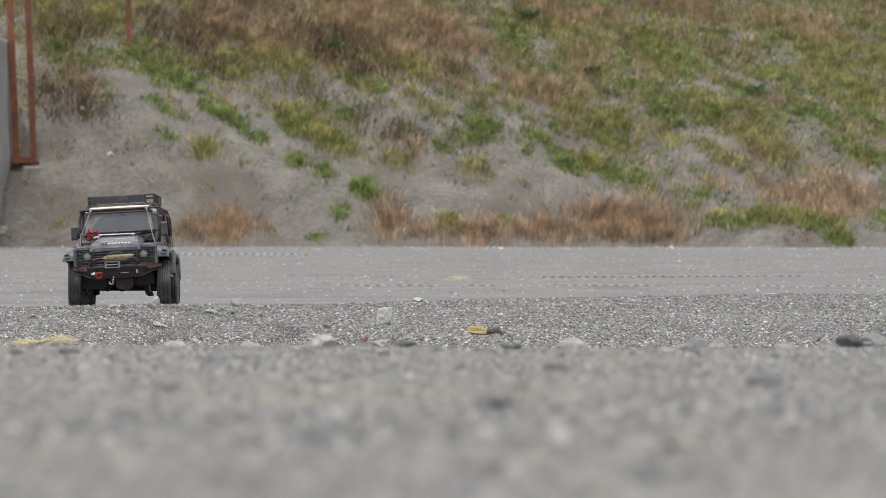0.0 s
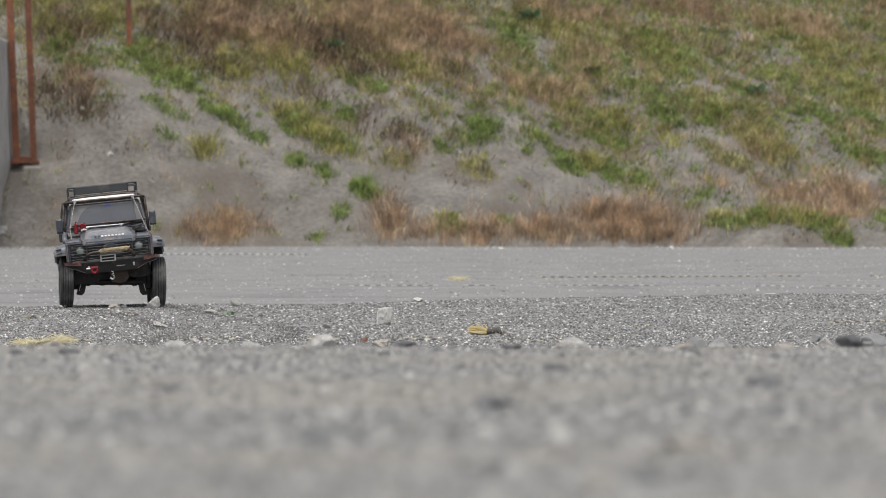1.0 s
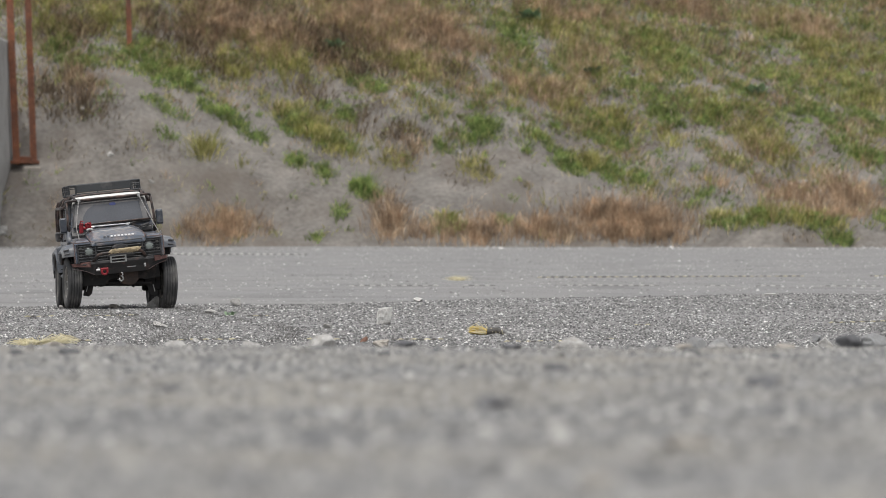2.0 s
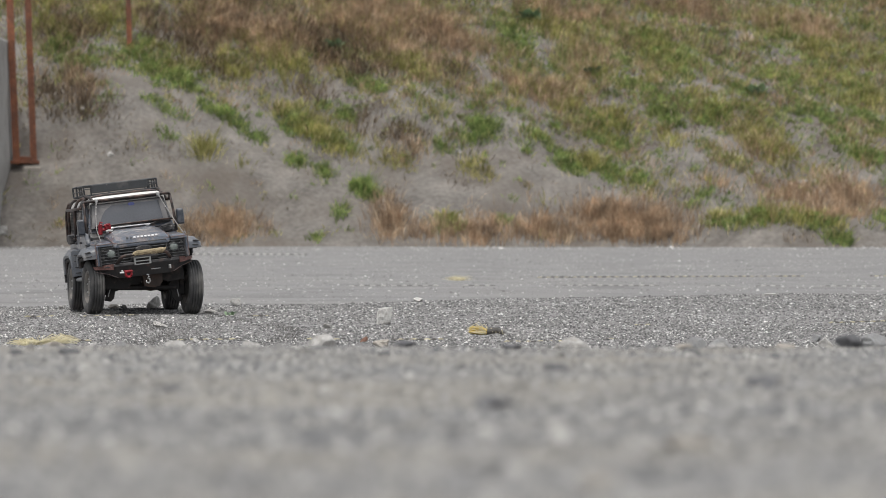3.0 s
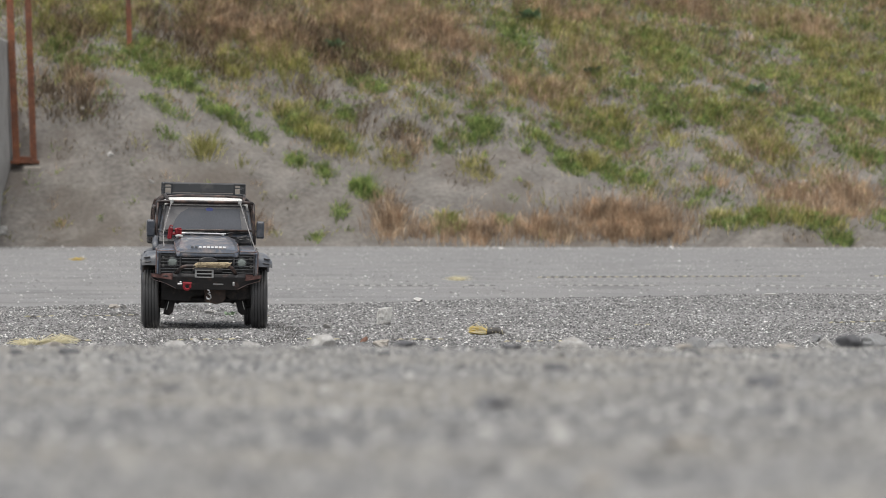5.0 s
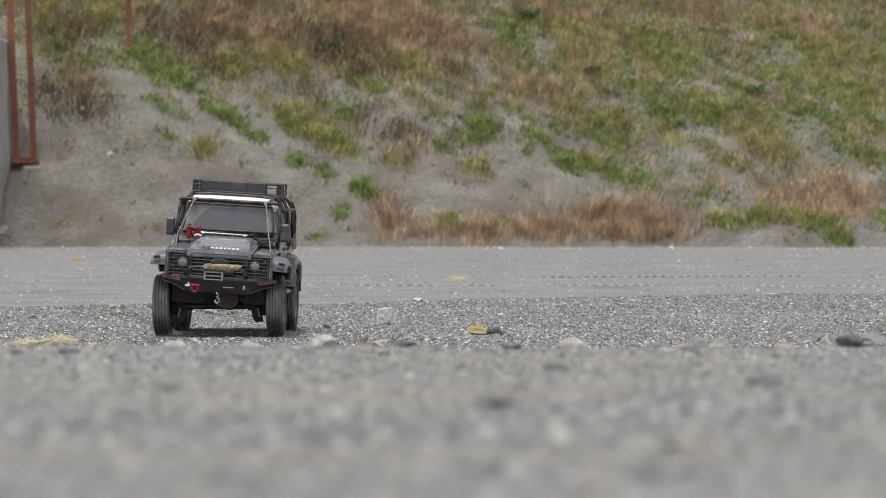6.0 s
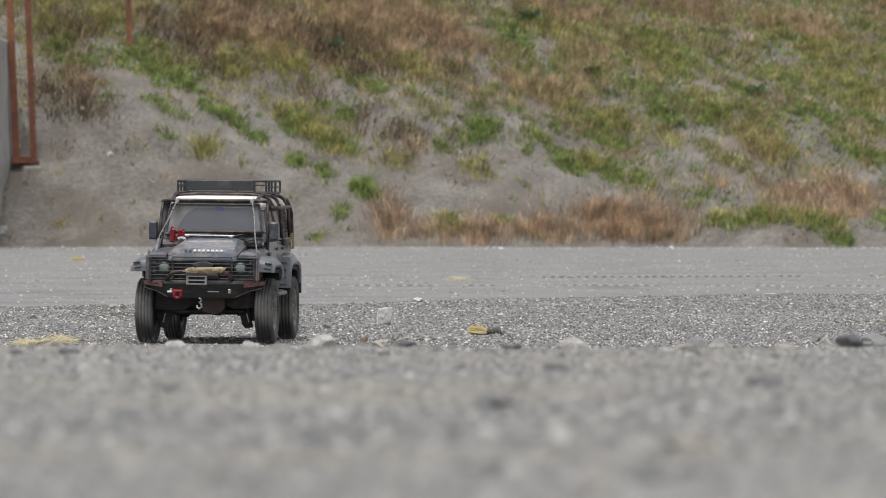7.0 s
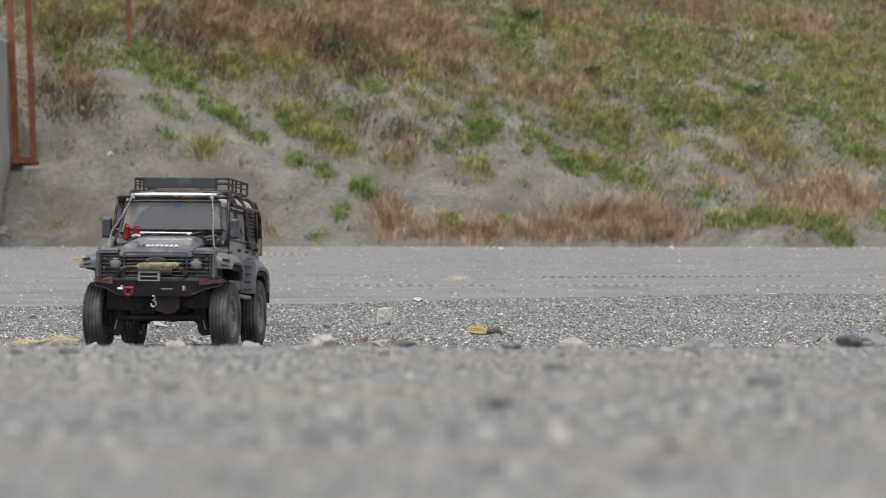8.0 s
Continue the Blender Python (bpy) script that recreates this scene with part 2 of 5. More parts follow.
def part(name, bm, mat, parent, label="", smooth=False):
    return finish(name, bm, mat, parent, label, smooth)


def add_box(bm, c, s, bevel=0.0, turn=None, seg=1):
    g = bmesh.ops.create_cube(bm, size=1.0)
    vs = g["verts"]
    m = Matrix.Translation(c) @ (turn or Matrix()) @ Matrix.Diagonal((*s, 1))
    bmesh.ops.transform(bm, matrix=m, verts=vs)
    if bevel:
        es = list({e for v in vs for e in v.link_edges})
        bmesh.ops.bevel(bm, geom=es, offset=bevel, segments=seg, affect="EDGES", profile=0.5)
    return bm


def box(c, s, bevel=0.0, turn=None, seg=1):
    return add_box(bmesh.new(), c, s, bevel, turn, seg)


def add_tube(bm, pts, r, sides=8, closed=False, cap=True):
    """A round tube of radius r (or a radius at each point) along the points."""
    pts = [Vector(p) for p in pts]
    rs = r if isinstance(r, (list, tuple)) else [r] * len(pts)
    rings = []
    count = len(pts)
    for i, p in enumerate(pts):
        a = pts[(i - 1) % count] if (closed or i) else p
        b = pts[(i + 1) % count] if (closed or i < count - 1) else p
        d = (b - a).normalized()
        up = Vector((0, 0, 1)) if abs(d.z) < 0.9 else Vector((0, 1, 0))
        u = d.cross(up).normalized()
        v = d.cross(u)
        rings.append([bm.verts.new(p + rs[i] * (math.cos(k * math.tau / sides) * u + math.sin(k * math.tau / sides) * v)) for k in range(sides)])
    for i in range(count if closed else count - 1):
        a, b = rings[i], rings[(i + 1) % count]
        for k in range(sides):
            bm.faces.new((a[k], a[(k + 1) % sides], b[(k + 1) % sides], b[k]))
    if cap and not closed:
        bm.faces.new(rings[0])
        bm.faces.new(rings[-1])
    return bm


def tube(pts, r, sides=8, closed=False):
    return add_tube(bmesh.new(), pts, r, sides, closed)


def rounded(pts, radius, steps=4):
    """The path with its corners rounded off."""
    pts = [Vector(p) for p in pts]
    out = [pts[0]]
    for a, p, b in zip(pts, pts[1:], pts[2:]):
        u, v = (a - p), (b - p)
        k = min(radius, u.length * 0.45, v.length * 0.45)
        s, e = p + u.normalized() * k, p + v.normalized() * k
        for i in range(steps + 1):
            t = i / steps
            out.append((1 - t) ** 2 * s + 2 * t * (1 - t) * p + t * t * e)
    return out + [pts[-1]]


def add_loft(bm, rings, cap=True):
    """Skin rings of equal vertex counts."""
    made = [[bm.verts.new(p) for p in r] for r in rings]
    n = len(made[0])
    for a, b in zip(made, made[1:]):
        for k in range(n):
            bm.faces.new((a[k], a[(k + 1) % n], b[(k + 1) % n], b[k]))
    if cap:
        bm.faces.new(made[0])
        bm.faces.new(made[-1])
    return bm


def loft(rings, cap=True):
    return add_loft(bmesh.new(), rings, cap)


def lathe_x(profile, sides=32):
    """Turn (x, radius) points about the x axis; closed ring profile."""
    bm = bmesh.new()
    rings = []
    for k in range(sides):
        a = k * math.tau / sides
        rings.append([bm.verts.new((x, r * math.cos(a), r * math.sin(a))) for x, r in profile])
    n = len(profile)
    for k in range(sides):
        a, b = rings[k], rings[(k + 1) % sides]
        for i in range(n):
            bm.faces.new((a[i], a[(i + 1) % n], b[(i + 1) % n], b[i]))
    return bm


def plate(outline, axis, thick, at, bevel=0.0):
    """A flat outline of (a, b) pairs pushed out to a plate. axis 0: in y, z; 1: in x, z; 2: in x, y."""
    def place(a, b, d):
        return ((d, a, b), (a, d, b), (a, b, d))[axis]
    bm = loft([[place(a, b, at - thick / 2) for a, b in outline], [place(a, b, at + thick / 2) for a, b in outline]])
    if bevel:
        bmesh.ops.bevel(bm, geom=list(bm.edges), offset=bevel, segments=1, affect="EDGES")
    return bm


def mesh_of(name, verts, faces, mat, smooth=False):
    me = bpy.data.meshes.new(name)
    me.from_pydata(verts, [], faces)
    me.materials.append(mat)
    if smooth:
        me.polygons.foreach_set("use_smooth", [True] * len(me.polygons))
    me.update()
    return new(name, me)


# ---- the ground: one sheet ----
def wobble(x, y, size, seed=0.0):
    return noise.noise((x / size + seed, y / size - seed, seed * 1.7))


def ground_z(x, y):
    """Height of the lot: a near terrace, a dip, the strip the truck crosses, a low crest, then the wide lot."""
    right = min(1.0, max(0.0, (x + 0.4) / 1.2))
    left = min(1.0, max(0.0, (-0.4 - x) / 0.6))
    crest = 0.021 + 0.022 * right - 0.008 * left
    ys = [-50, 0.3, 1.0, 2.0, 3.0, 4.0, 4.5, 5.2, 6.2, 6.7, 7.1, 7.7, 8.3, 9.0, 9.6, 10.45, 10.8, 11.6, 20.0, 42.0, 60.0]
    zs = [0.15, 0.15, 0.137, 0.120, 0.105, 0.0905, 0.062, 0.042, 0.031, 0.016, -0.006, -0.006, -0.002, 0.0, 0.016 - 0.003 * left, crest, crest - 0.017, -0.045, -0.03, 0.028, 0.03]
    z = float(np.interp(y, ys, zs))
    # low heap of kicked-up gravel before the crest
    z += 0.006 * math.exp(-((x + 0.75) / 0.32) ** 2) * math.exp(-((y - 9.88) / 0.12) ** 2)
    if 0.5 < y < 12 and abs(x) < 3:
        z += (0.006 if y > 4.3 else 0.003) * wobble(x, y, 0.5) + (0.003 if y > 4.3 else 0.0015) * wobble(x, y, 0.13, 3.0)
    elif y >= 12:
        z += 0.012 * wobble(x, y, 2.5, 5.0)
    return z


def axis_steps(lo, hi, step, far, grow=1.35):
    vals = list(np.arange(lo, hi, step))
    s, v = step, hi
    while v < far:
        vals.append(v)
        s *= grow
        v += s
    vals.append(far)
    return vals


def build_ground():
    side = axis_steps(0.0, 1.6, 0.035, 600.0)
    xs = [-v for v in side[:0:-1]] + side
    back = axis_steps(0.0, 0.5, 0.25, 600.0)
    ys = [-v for v in back[:0:-1]] + [v for v in axis_steps(0.0, 12.0, 0.045, 600.0, 1.12)]
    verts = [(x, y, ground_z(x, y)) for y in ys for x in xs]
    w = len(xs)
    faces = [(j * w + i, j * w + i + 1, (j + 1) * w + i + 1, (j + 1) * w + i) for j in range(len(ys) - 1) for i in range(w - 1)]
    ob = mesh_of("ground", verts, faces, GRAVEL_BED, True)
    tagged(ob, "grey compacted gravel lot with dusty worn strips", "ground", kind="structure")


build_ground()


# ---- the embankment ----
FOOT = 42.0


def slant(x, z, long, short, seed):
    """Streaky noise that runs down across the slope."""
    return wobble((0.9 * x - 0.43 * z) / long, (0.43 * x + 0.9 * z) / short, 1.0, seed)


def bank_z(x, y):
    """Height of the sandy bank above the lot."""
    u = y - FOOT + 0.25 * wobble(x, 0.0, 2.2, 2.0)
    if x > 1.6:
        u += 0.35 * min(1.0, (x - 1.6) / 1.0)
    left = min(1.0, max(0.0, (-1.2 - x) / 2.2))
    slope = 0.62 + 0.05 * wobble(x, y, 3.0, 4.0) + 0.15 * left - 0.15 * min(1.0, max(0.0, (x - 0.8) / 2.0))
    z = 0.028 + (u * slope if u > 0 else u * 0.4)
    if u > 0:
        fade = min(1.0, u / 0.5)
        z += fade * (0.10 * wobble(x, y, 1.1, 9.0) + 0.06 * wobble(x, y, 0.45, 11.0) + 0.025 * wobble(x + 0.5 * y, 0.4 * y, 0.16, 13.0))
        # slips and ledges running down across the slope
        z += fade * (0.045 * slant(x, 0.62 * (y - FOOT), 1.5, 0.34, 31.0) + 0.016 * slant(x, 0.62 * (y - FOOT), 0.9, 0.11, 33.0))
        # hollow scooped out below the posts
        z += fade * 0.18 * math.exp(-((x + 3.4) / 0.6) ** 2) * math.exp(-((y - FOOT - 1.6) / 0.7) ** 2)
    # low spill of sand at the foot
    z += 0.22 * math.exp(-((x - 3.5) / 0.9) ** 4) * math.exp(-((y - FOOT + 0.45) / 0.5) ** 2)
    top = 9.0
    return z if z < top else top + 0.02 * (z - top)


def build_bank():
    side = axis_steps(0.0, 6.0, 0.08, 300.0, 1.3)
    xs = [-v for v in side[:0:-1]] + side
    ys = list(np.arange(FOOT - 1.4, FOOT + 6.0, 0.08)) + list(np.arange(FOOT + 6.0, FOOT + 18, 0.6)) + [FOOT + 40, FOOT + 120, FOOT + 500]
    verts = [(x, y, bank_z(x, y)) for y in ys for x in xs]
    w = len(xs)
    faces = [(j * w + i, j * w + i + 1, (j + 1) * w + i + 1, (j + 1) * w + i) for j in range(len(ys) - 1) for i in range(w - 1)]
    ob = mesh_of("embankment", verts, faces, SAND, True)
    tagged(ob, "sloping grey sand embankment with patchy growth", "embankment", kind="structure")


build_bank()


# ---- vegetation on the bank ----
def blades(name, spots, mat, label, height, spread, lean, width, seed, droop=0.5, kind="stuff", hang=0.45):
    """Tussocks of thin arching blades at the spots (x, y, blades, size); they fan out from a tight base and hang downhill."""
    rng = np.random.default_rng(seed)
    pts = []
    for x, y, count, size in spots:
        n = int(count)
        z = bank_z(x, y)
        gx, gy = (bank_z(x + 0.04, y) - z) / 0.04, (bank_z(x, y + 0.04) - z) / 0.04
        dx, dy = rng.normal(0, spread * size, n), rng.normal(0, spread * size * 1.1, n)
        h = height * size * rng.uniform(0.4, 1.15, n)
        a = rng.uniform(0, math.tau, n)
        k = lean * rng.uniform(0.15, 1.1, n)
        # blades lean away from the middle of their tussock
        ox = h * (k * np.cos(a) + 0.35 * hang) + 0.5 * dx
        oy = h * (k * np.sin(a) - hang) + 0.3 * dy
        rise = h * np.maximum(0.12, 1 - droop * k * 0.6)
        t = rng.uniform(0, math.tau, n)
        wx, wy = np.cos(t) * width * rng.uniform(0.6, 1.4, n), np.sin(t) * width * 0.6
        bx, by, bz = x + dx, y + dy, z + gx * dx + gy * dy - 0.012
        pts.append(np.stack([np.stack(q, -1) for q in (
            (bx - wx, by - wy, bz), (bx + wx, by + wy, bz),
            (bx + ox * 0.38 - wx * 0.8, by + oy * 0.38 - wy * 0.8, bz + h * 0.62), (bx + ox * 0.38 + wx * 0.8, by + oy * 0.38 + wy * 0.8, bz + h * 0.62),
            (bx + ox, by + oy, bz + rise))], 1))
    v = np.concatenate(pts)
    n = len(v)
    first = (5 * np.arange(n))[:, None]
    quads, tips = first + np.array([0, 1, 3, 2]), first + np.array([2, 3, 4])
    loops = np.concatenate([quads.ravel(), tips.ravel()]).astype(np.int32)
    starts = np.concatenate([4 * np.arange(n), 4 * n + 3 * np.arange(n)]).astype(np.int32)
    me = bpy.data.meshes.new(name)
    me.vertices.add(5 * n)
    me.vertices.foreach_set("co", v.ravel())
    me.loops.add(len(loops))
    me.loops.foreach_set("vertex_index", loops)
    me.polygons.add(2 * n)
    me.polygons.foreach_set("loop_start", starts)
    me.update(calc_edges=True)
    me.materials.append(mat)
    return tagged(new(name, me), label, "grass", kind=kind)


def bank_y(x, z):
    """How far back the bank reaches the height z at x."""
    lo, hi = FOOT - 1.0, FOOT + 9.0
    for _ in range(22):
        mid = (lo + hi) / 2
        if bank_z(x, mid) > z:
            hi = mid
        else:
            lo = mid
    return hi


def clumps(patches, per_metre, blades_each, seed, tilt=0.42, gaps=-0.25):
    """Tussocks scattered in soft-edged patches: x, height on the bank, half width, half height, density."""
    rng = np.random.default_rng(seed)
    out = []
    for x, z, rx, rz, dens in patches:
        for _ in range(max(3, int(per_metre * dens * rx * rz * 3.14))):
            a, r = rng.uniform(0, math.tau), math.sqrt(rng.uniform(0, 1)) * rng.uniform(0.7, 1.2)
            cx = x + rx * r * math.cos(a)
            cz = z + rz * r * math.sin(a) - (tilt * (cx - x) if z > 0.45 else 0.0)
            if cz < 0.04 or (z > 0.45 and slant(cx, cz, 0.36, 0.11, 41.0) < gaps):
                continue
            out.append((cx, bank_y(cx, cz), blades_each * rng.uniform(0.5, 1.4), rng.uniform(0.6, 1.3)))
    return out


def sprinkle(n, seed, blades_each, rows, lowest=0.08, start=-4.6):
    """Loose tussocks all over the bank; rows give the height at which growth closes, by x."""
    rng = np.random.default_rng(seed)
    out = []
    while len(out) < n:
        x, z = rng.uniform(start, 4.9), rng.uniform(lowest, 2.95)
        bare = np.interp(x, (-4.4, -3.2, -2.2, -1.2, 0.0, 1.2, 2.4, 4.5), rows)
        streak = slant(x, z, 0.5, 0.13, 41.0 if seed % 2 else 47.0)
        if rng.uniform() < min(1.0, max(0.05, (z - bare + 0.55) / 0.9)) and streak > 0.02 - 0.4 * max(0.0, z - bare - 0.1):
            out.append((x, bank_y(x, z), blades_each * rng.uniform(0.4, 1.3), rng.uniform(0.5, 1.2)))
    return out


blades("green_grass", clumps([(-3.79, 2.00, 0.35, 0.13, 0.7), (-3.00, 1.89, 0.36, 0.20, 0.7), (-2.61, 1.71, 0.29, 0.10, 0.9), (-2.69, 1.36, 0.12, 0.05, 1.2), (-2.90, 1.47, 0.07, 0.05, 1.0), (-2.17, 1.33, 0.24, 0.06, 1.2), (-1.93, 1.15, 0.19, 0.04, 1.1), (-2.72, 1.13, 0.10, 0.03, 1.0), (-1.40, 1.21, 0.27, 0.11, 0.8), (-1.03, 1.06, 0.20, 0.09, 0.9), (-1.47, 0.88, 0.12, 0.06, 1.2), (-1.19, 0.77, 0.12, 0.05, 1.1), (-0.79, 0.57, 0.14, 0.08, 1.4), (-0.98, 0.36, 0.08, 0.05, 1.0), (-1.18, 0.10, 0.08, 0.03, 1.0), (-1.04, 2.03, 0.13, 0.05, 1.2), (-0.80, 1.67, 0.21, 0.06, 1.2), (-0.97, 1.33, 0.23, 0.07, 1.0), (0.42, 1.21, 0.26, 0.08, 1.2)], 560, 34, 1), GREEN_GRASS, "low green grass tussocks on grey sand", 0.075, 0.034, 1.0, 0.0048, 11)
blades("green_grass", clumps([(0.30, 1.09, 0.13, 0.05, 1.1), (0.01, 1.00, 0.09, 0.04, 1.1), (0.92, 1.12, 0.11, 0.04, 1.4), (0.80, 0.99, 0.08, 0.03, 1.0), (0.31, 1.43, 0.07, 0.03, 1.0), (0.12, 2.31, 0.11, 0.06, 0.9), (0.68, 2.14, 0.26, 0.14, 0.9), (1.30, 1.95, 0.15, 0.09, 1.0), (1.25, 0.84, 0.23, 0.11, 1.3), (1.53, 1.82, 0.09, 0.05, 1.2), (2.30, 2.02, 0.45, 0.20, 0.8), (1.85, 1.95, 0.10, 0.06, 1.2), (3.06, 2.24, 0.18, 0.08, 0.9), (2.08, 1.58, 0.32, 0.07, 1.2), (2.62, 1.35, 0.27, 0.12, 1.2), (3.10, 1.56, 0.16, 0.06, 1.2), (4.20, 1.62, 0.21, 0.11, 0.9), (3.84, 1.28, 0.26, 0.06, 1.1), (1.66, 1.16, 0.26, 0.17, 1.0)], 560, 34, 2), GREEN_GRASS, "low green grass tussocks on grey sand", 0.078, 0.034, 1.0, 0.0048, 12)
blades("green_grass", clumps([(1.67, 0.73, 0.12, 0.13, 0.8), (1.91, 0.69, 0.11, 0.07, 1.1), (4.11, 0.94, 0.26, 0.09, 1.0), (2.75, 0.26, 0.27, 0.05, 0.9), (3.15, 0.33, 0.27, 0.06, 0.9), (3.50, 0.26, 0.22, 0.06, 0.9), (3.73, 0.11, 0.14, 0.06, 1.2), (4.21, 0.31, 0.09, 0.12, 0.9), (2.38, 0.43, 0.10, 0.03, 1.2), (3.49, 1.78, 0.20, 0.08, 0.6), (3.72, 2.22, 0.23, 0.09, 0.6), (2.24, 1.33, 0.17, 0.07, 0.9), (0.58, 0.26, 0.07, 0.03, 1.2), (0.07, 0.24, 0.14, 0.07, 0.7), (2.53, 0.53, 0.05, 0.03, 0.9), (1.30, 0.56, 0.10, 0.04, 0.6), (4.27, 1.27, 0.17, 0.14, 0.7), (3.67, 0.61, 0.06, 0.03, 0.8)], 600, 34, 8), GREEN_GRASS, "green grass trailing over a spill of sand", 0.078, 0.036, 1.0, 0.0048, 18)
blades("olive_grass", clumps([(-3.95, 2.31, 0.29, 0.20, 0.9), (-3.43, 2.34, 0.29, 0.18, 1.0), (-2.80, 1.90, 0.35, 0.17, 0.6), (-2.22, 1.90, 0.25, 0.15, 1.2), (-1.38, 1.27, 0.34, 0.15, 1.1), (-1.09, 1.04, 0.25, 0.11, 1.1), (0.34, 0.75, 0.14, 0.12, 0.9), (2.26, 1.08, 0.13, 0.09, 1.0), (3.19, 1.01, 0.35, 0.20, 1.4), (2.82, 0.88, 0.14, 0.10, 1.0), (2.30, 2.00, 0.50, 0.21, 0.8), (2.64, 1.39, 0.34, 0.15, 0.7), (1.00, 1.57, 0.40, 0.13, 0.7), (1.67, 1.21, 0.28, 0.20, 0.7)], 240, 36, 3), OLIVE_GRASS, "half-dry olive grass clumps on the bank", 0.115, 0.05, 0.95, 0.0040, 13)
blades("olive_grass", clumps([(4.09, 1.60, 0.34, 0.15, 0.8), (3.94, 2.15, 0.64, 0.20, 0.6), (0.07, 0.27, 0.19, 0.09, 0.9), (2.75, 0.28, 0.30, 0.07, 1.0), (3.15, 0.34, 0.31, 0.07, 1.2), (3.51, 0.26, 0.24, 0.07, 1.1), (3.72, 0.15, 0.14, 0.06, 0.9), (-2.67, 2.41, 0.35, 0.15, 0.9), (-1.76, 1.97, 0.46, 0.14, 1.1), (-0.96, 2.41, 0.53, 0.18, 0.6), (-0.37, 1.90, 0.35, 0.13, 0.8), (1.26, 2.22, 0.47, 0.15, 0.7), (1.91, 0.61, 0.28, 0.11, 0.4), (-0.47, 0.90, 0.22, 0.13, 0.6)], 240, 36, 23), OLIVE_GRASS, "half-dry olive grass clumps on the bank", 0.115, 0.05, 0.95, 0.0040, 33)
blades("dry_grass", clumps([(3.21, 2.41, 1.29, 0.15, 0.8), (1.27, 2.47, 0.77, 0.13, 0.7), (-0.49, 2.25, 0.88, 0.29, 1.2), (-1.95, 2.25, 0.70, 0.28, 1.1), (-2.24, 2.15, 0.58, 0.23, 0.6), (1.00, 1.57, 0.43, 0.14, 0.8), (-0.39, 0.97, 0.16, 0.10, 0.9), (-0.55, 0.31, 0.16, 0.25, 0.6), (0.60, 0.15, 0.81, 0.10, 0.8), (1.88, 0.23, 0.49, 0.18, 1.1), (1.56, 0.31, 0.22, 0.22, 0.5), (-2.08, 0.20, 0.43, 0.14, 1.2), (3.59, 0.42, 0.60, 0.16, 0.9), (3.93, 0.53, 0.38, 0.14, 0.7), (1.42, 1.90, 0.35, 0.17, 0.5), (3.10, 0.95, 0.33, 0.17, 0.4), (2.84, 0.61, 0.33, 0.07, 0.5)], 260, 34, 4, 0.2), DRY_GRASS, "tall dry reddish-brown grass at the bank's foot and top", 0.17, 0.06, 0.75, 0.0030, 14, hang=0.2)
blades("dead_brush", clumps([(-3.77, 1.60, 0.38, 0.17, 1.9), (-3.91, 1.42, 0.19, 0.11, 1.2), (-3.47, 1.41, 0.19, 0.12, 1.2), (-3.65, 1.78, 0.23, 0.10, 1.0), (-1.78, 2.28, 0.82, 0.26, 1.9), (-2.71, 2.25, 0.47, 0.26, 2.2), (-0.95, 1.97, 0.64, 0.22, 1.9), (0.21, 1.78, 0.35, 0.14, 0.8), (2.93, 1.97, 0.29, 0.14, 0.3), (-0.53, 1.13, 0.39, 0.22, 1.2), (-0.14, 2.22, 0.41, 0.18, 1.0), (-3.82, 2.22, 0.41, 0.26, 1.5), (-2.28, 1.90, 0.35, 0.16, 1.3), (-1.28, 1.60, 0.34, 0.14, 0.8)], 105, 30, 9, 0.25, -0.3), DEAD_BRUSH, "dark dead brush hanging over a sandy hollow", 0.13, 0.06, 1.0, 0.0036, 19)
blades("dry_grass", clumps([(-0.13, 0.17, 0.33, 0.08, 0.5), (0.95, 0.16, 0.43, 0.09, 0.6), (-0.51, 0.22, 0.20, 0.16, 0.5), (1.50, 0.24, 0.38, 0.16, 0.6), (2.20, 0.16, 0.27, 0.11, 0.6), (-3.75, 1.66, 0.34, 0.17, 0.8), (0.36, 0.12, 0.22, 0.05, 0.6), (1.89, 0.34, 0.33, 0.16, 0.3), (3.66, 0.53, 0.49, 0.13, 0.4)], 260, 34, 24, 0.2), DRY_GRASS, "dry brown grass along the bank's foot", 0.15, 0.06, 0.75, 0.0030, 34, hang=0.2)
CLOSED = (1.75, 1.75, 1.7, 1.45, 1.25, 1.0, 0.8, 0.55)
blades("olive_grass", sprinkle(2100, 5, 24, CLOSED), OLIVE_GRASS, "half-dry olive grass scattered on the bank", 0.10, 0.05, 1.0, 0.0040, 15)
blades("green_grass", sprinkle(3000, 6, 26, CLOSED), GREEN_GRASS, "small green weeds scattered on the bank", 0.06, 0.03, 1.0, 0.0045, 16)
blades("dry_grass", sprinkle(1500, 7, 22, CLOSED), DRY_GRASS, "dead brown stalks scattered on the bank", 0.13, 0.05, 0.9, 0.0030, 17)
blades("green_grass", sprinkle(950, 15, 30, CLOSED, 0.3, 0.7), GREEN_GRASS, "green grass spreading over the gentler slope", 0.07, 0.036, 1.0, 0.0045, 25)
blades("thatch", sprinkle(1500, 10, 18, [v - 0.55 for v in CLOSED]), DEAD_BRUSH, "flat brown plant litter lying on the sand", 0.07, 0.07, 1.2, 0.0034, 20, droop=0.9)
blades("straw_stalks", sprinkle(300, 12, 2, CLOSED, 0.3), STRAW, "single pale bleached stalks standing out of the growth", 0.22, 0.05, 0.9, 0.0026, 21, hang=0.1)


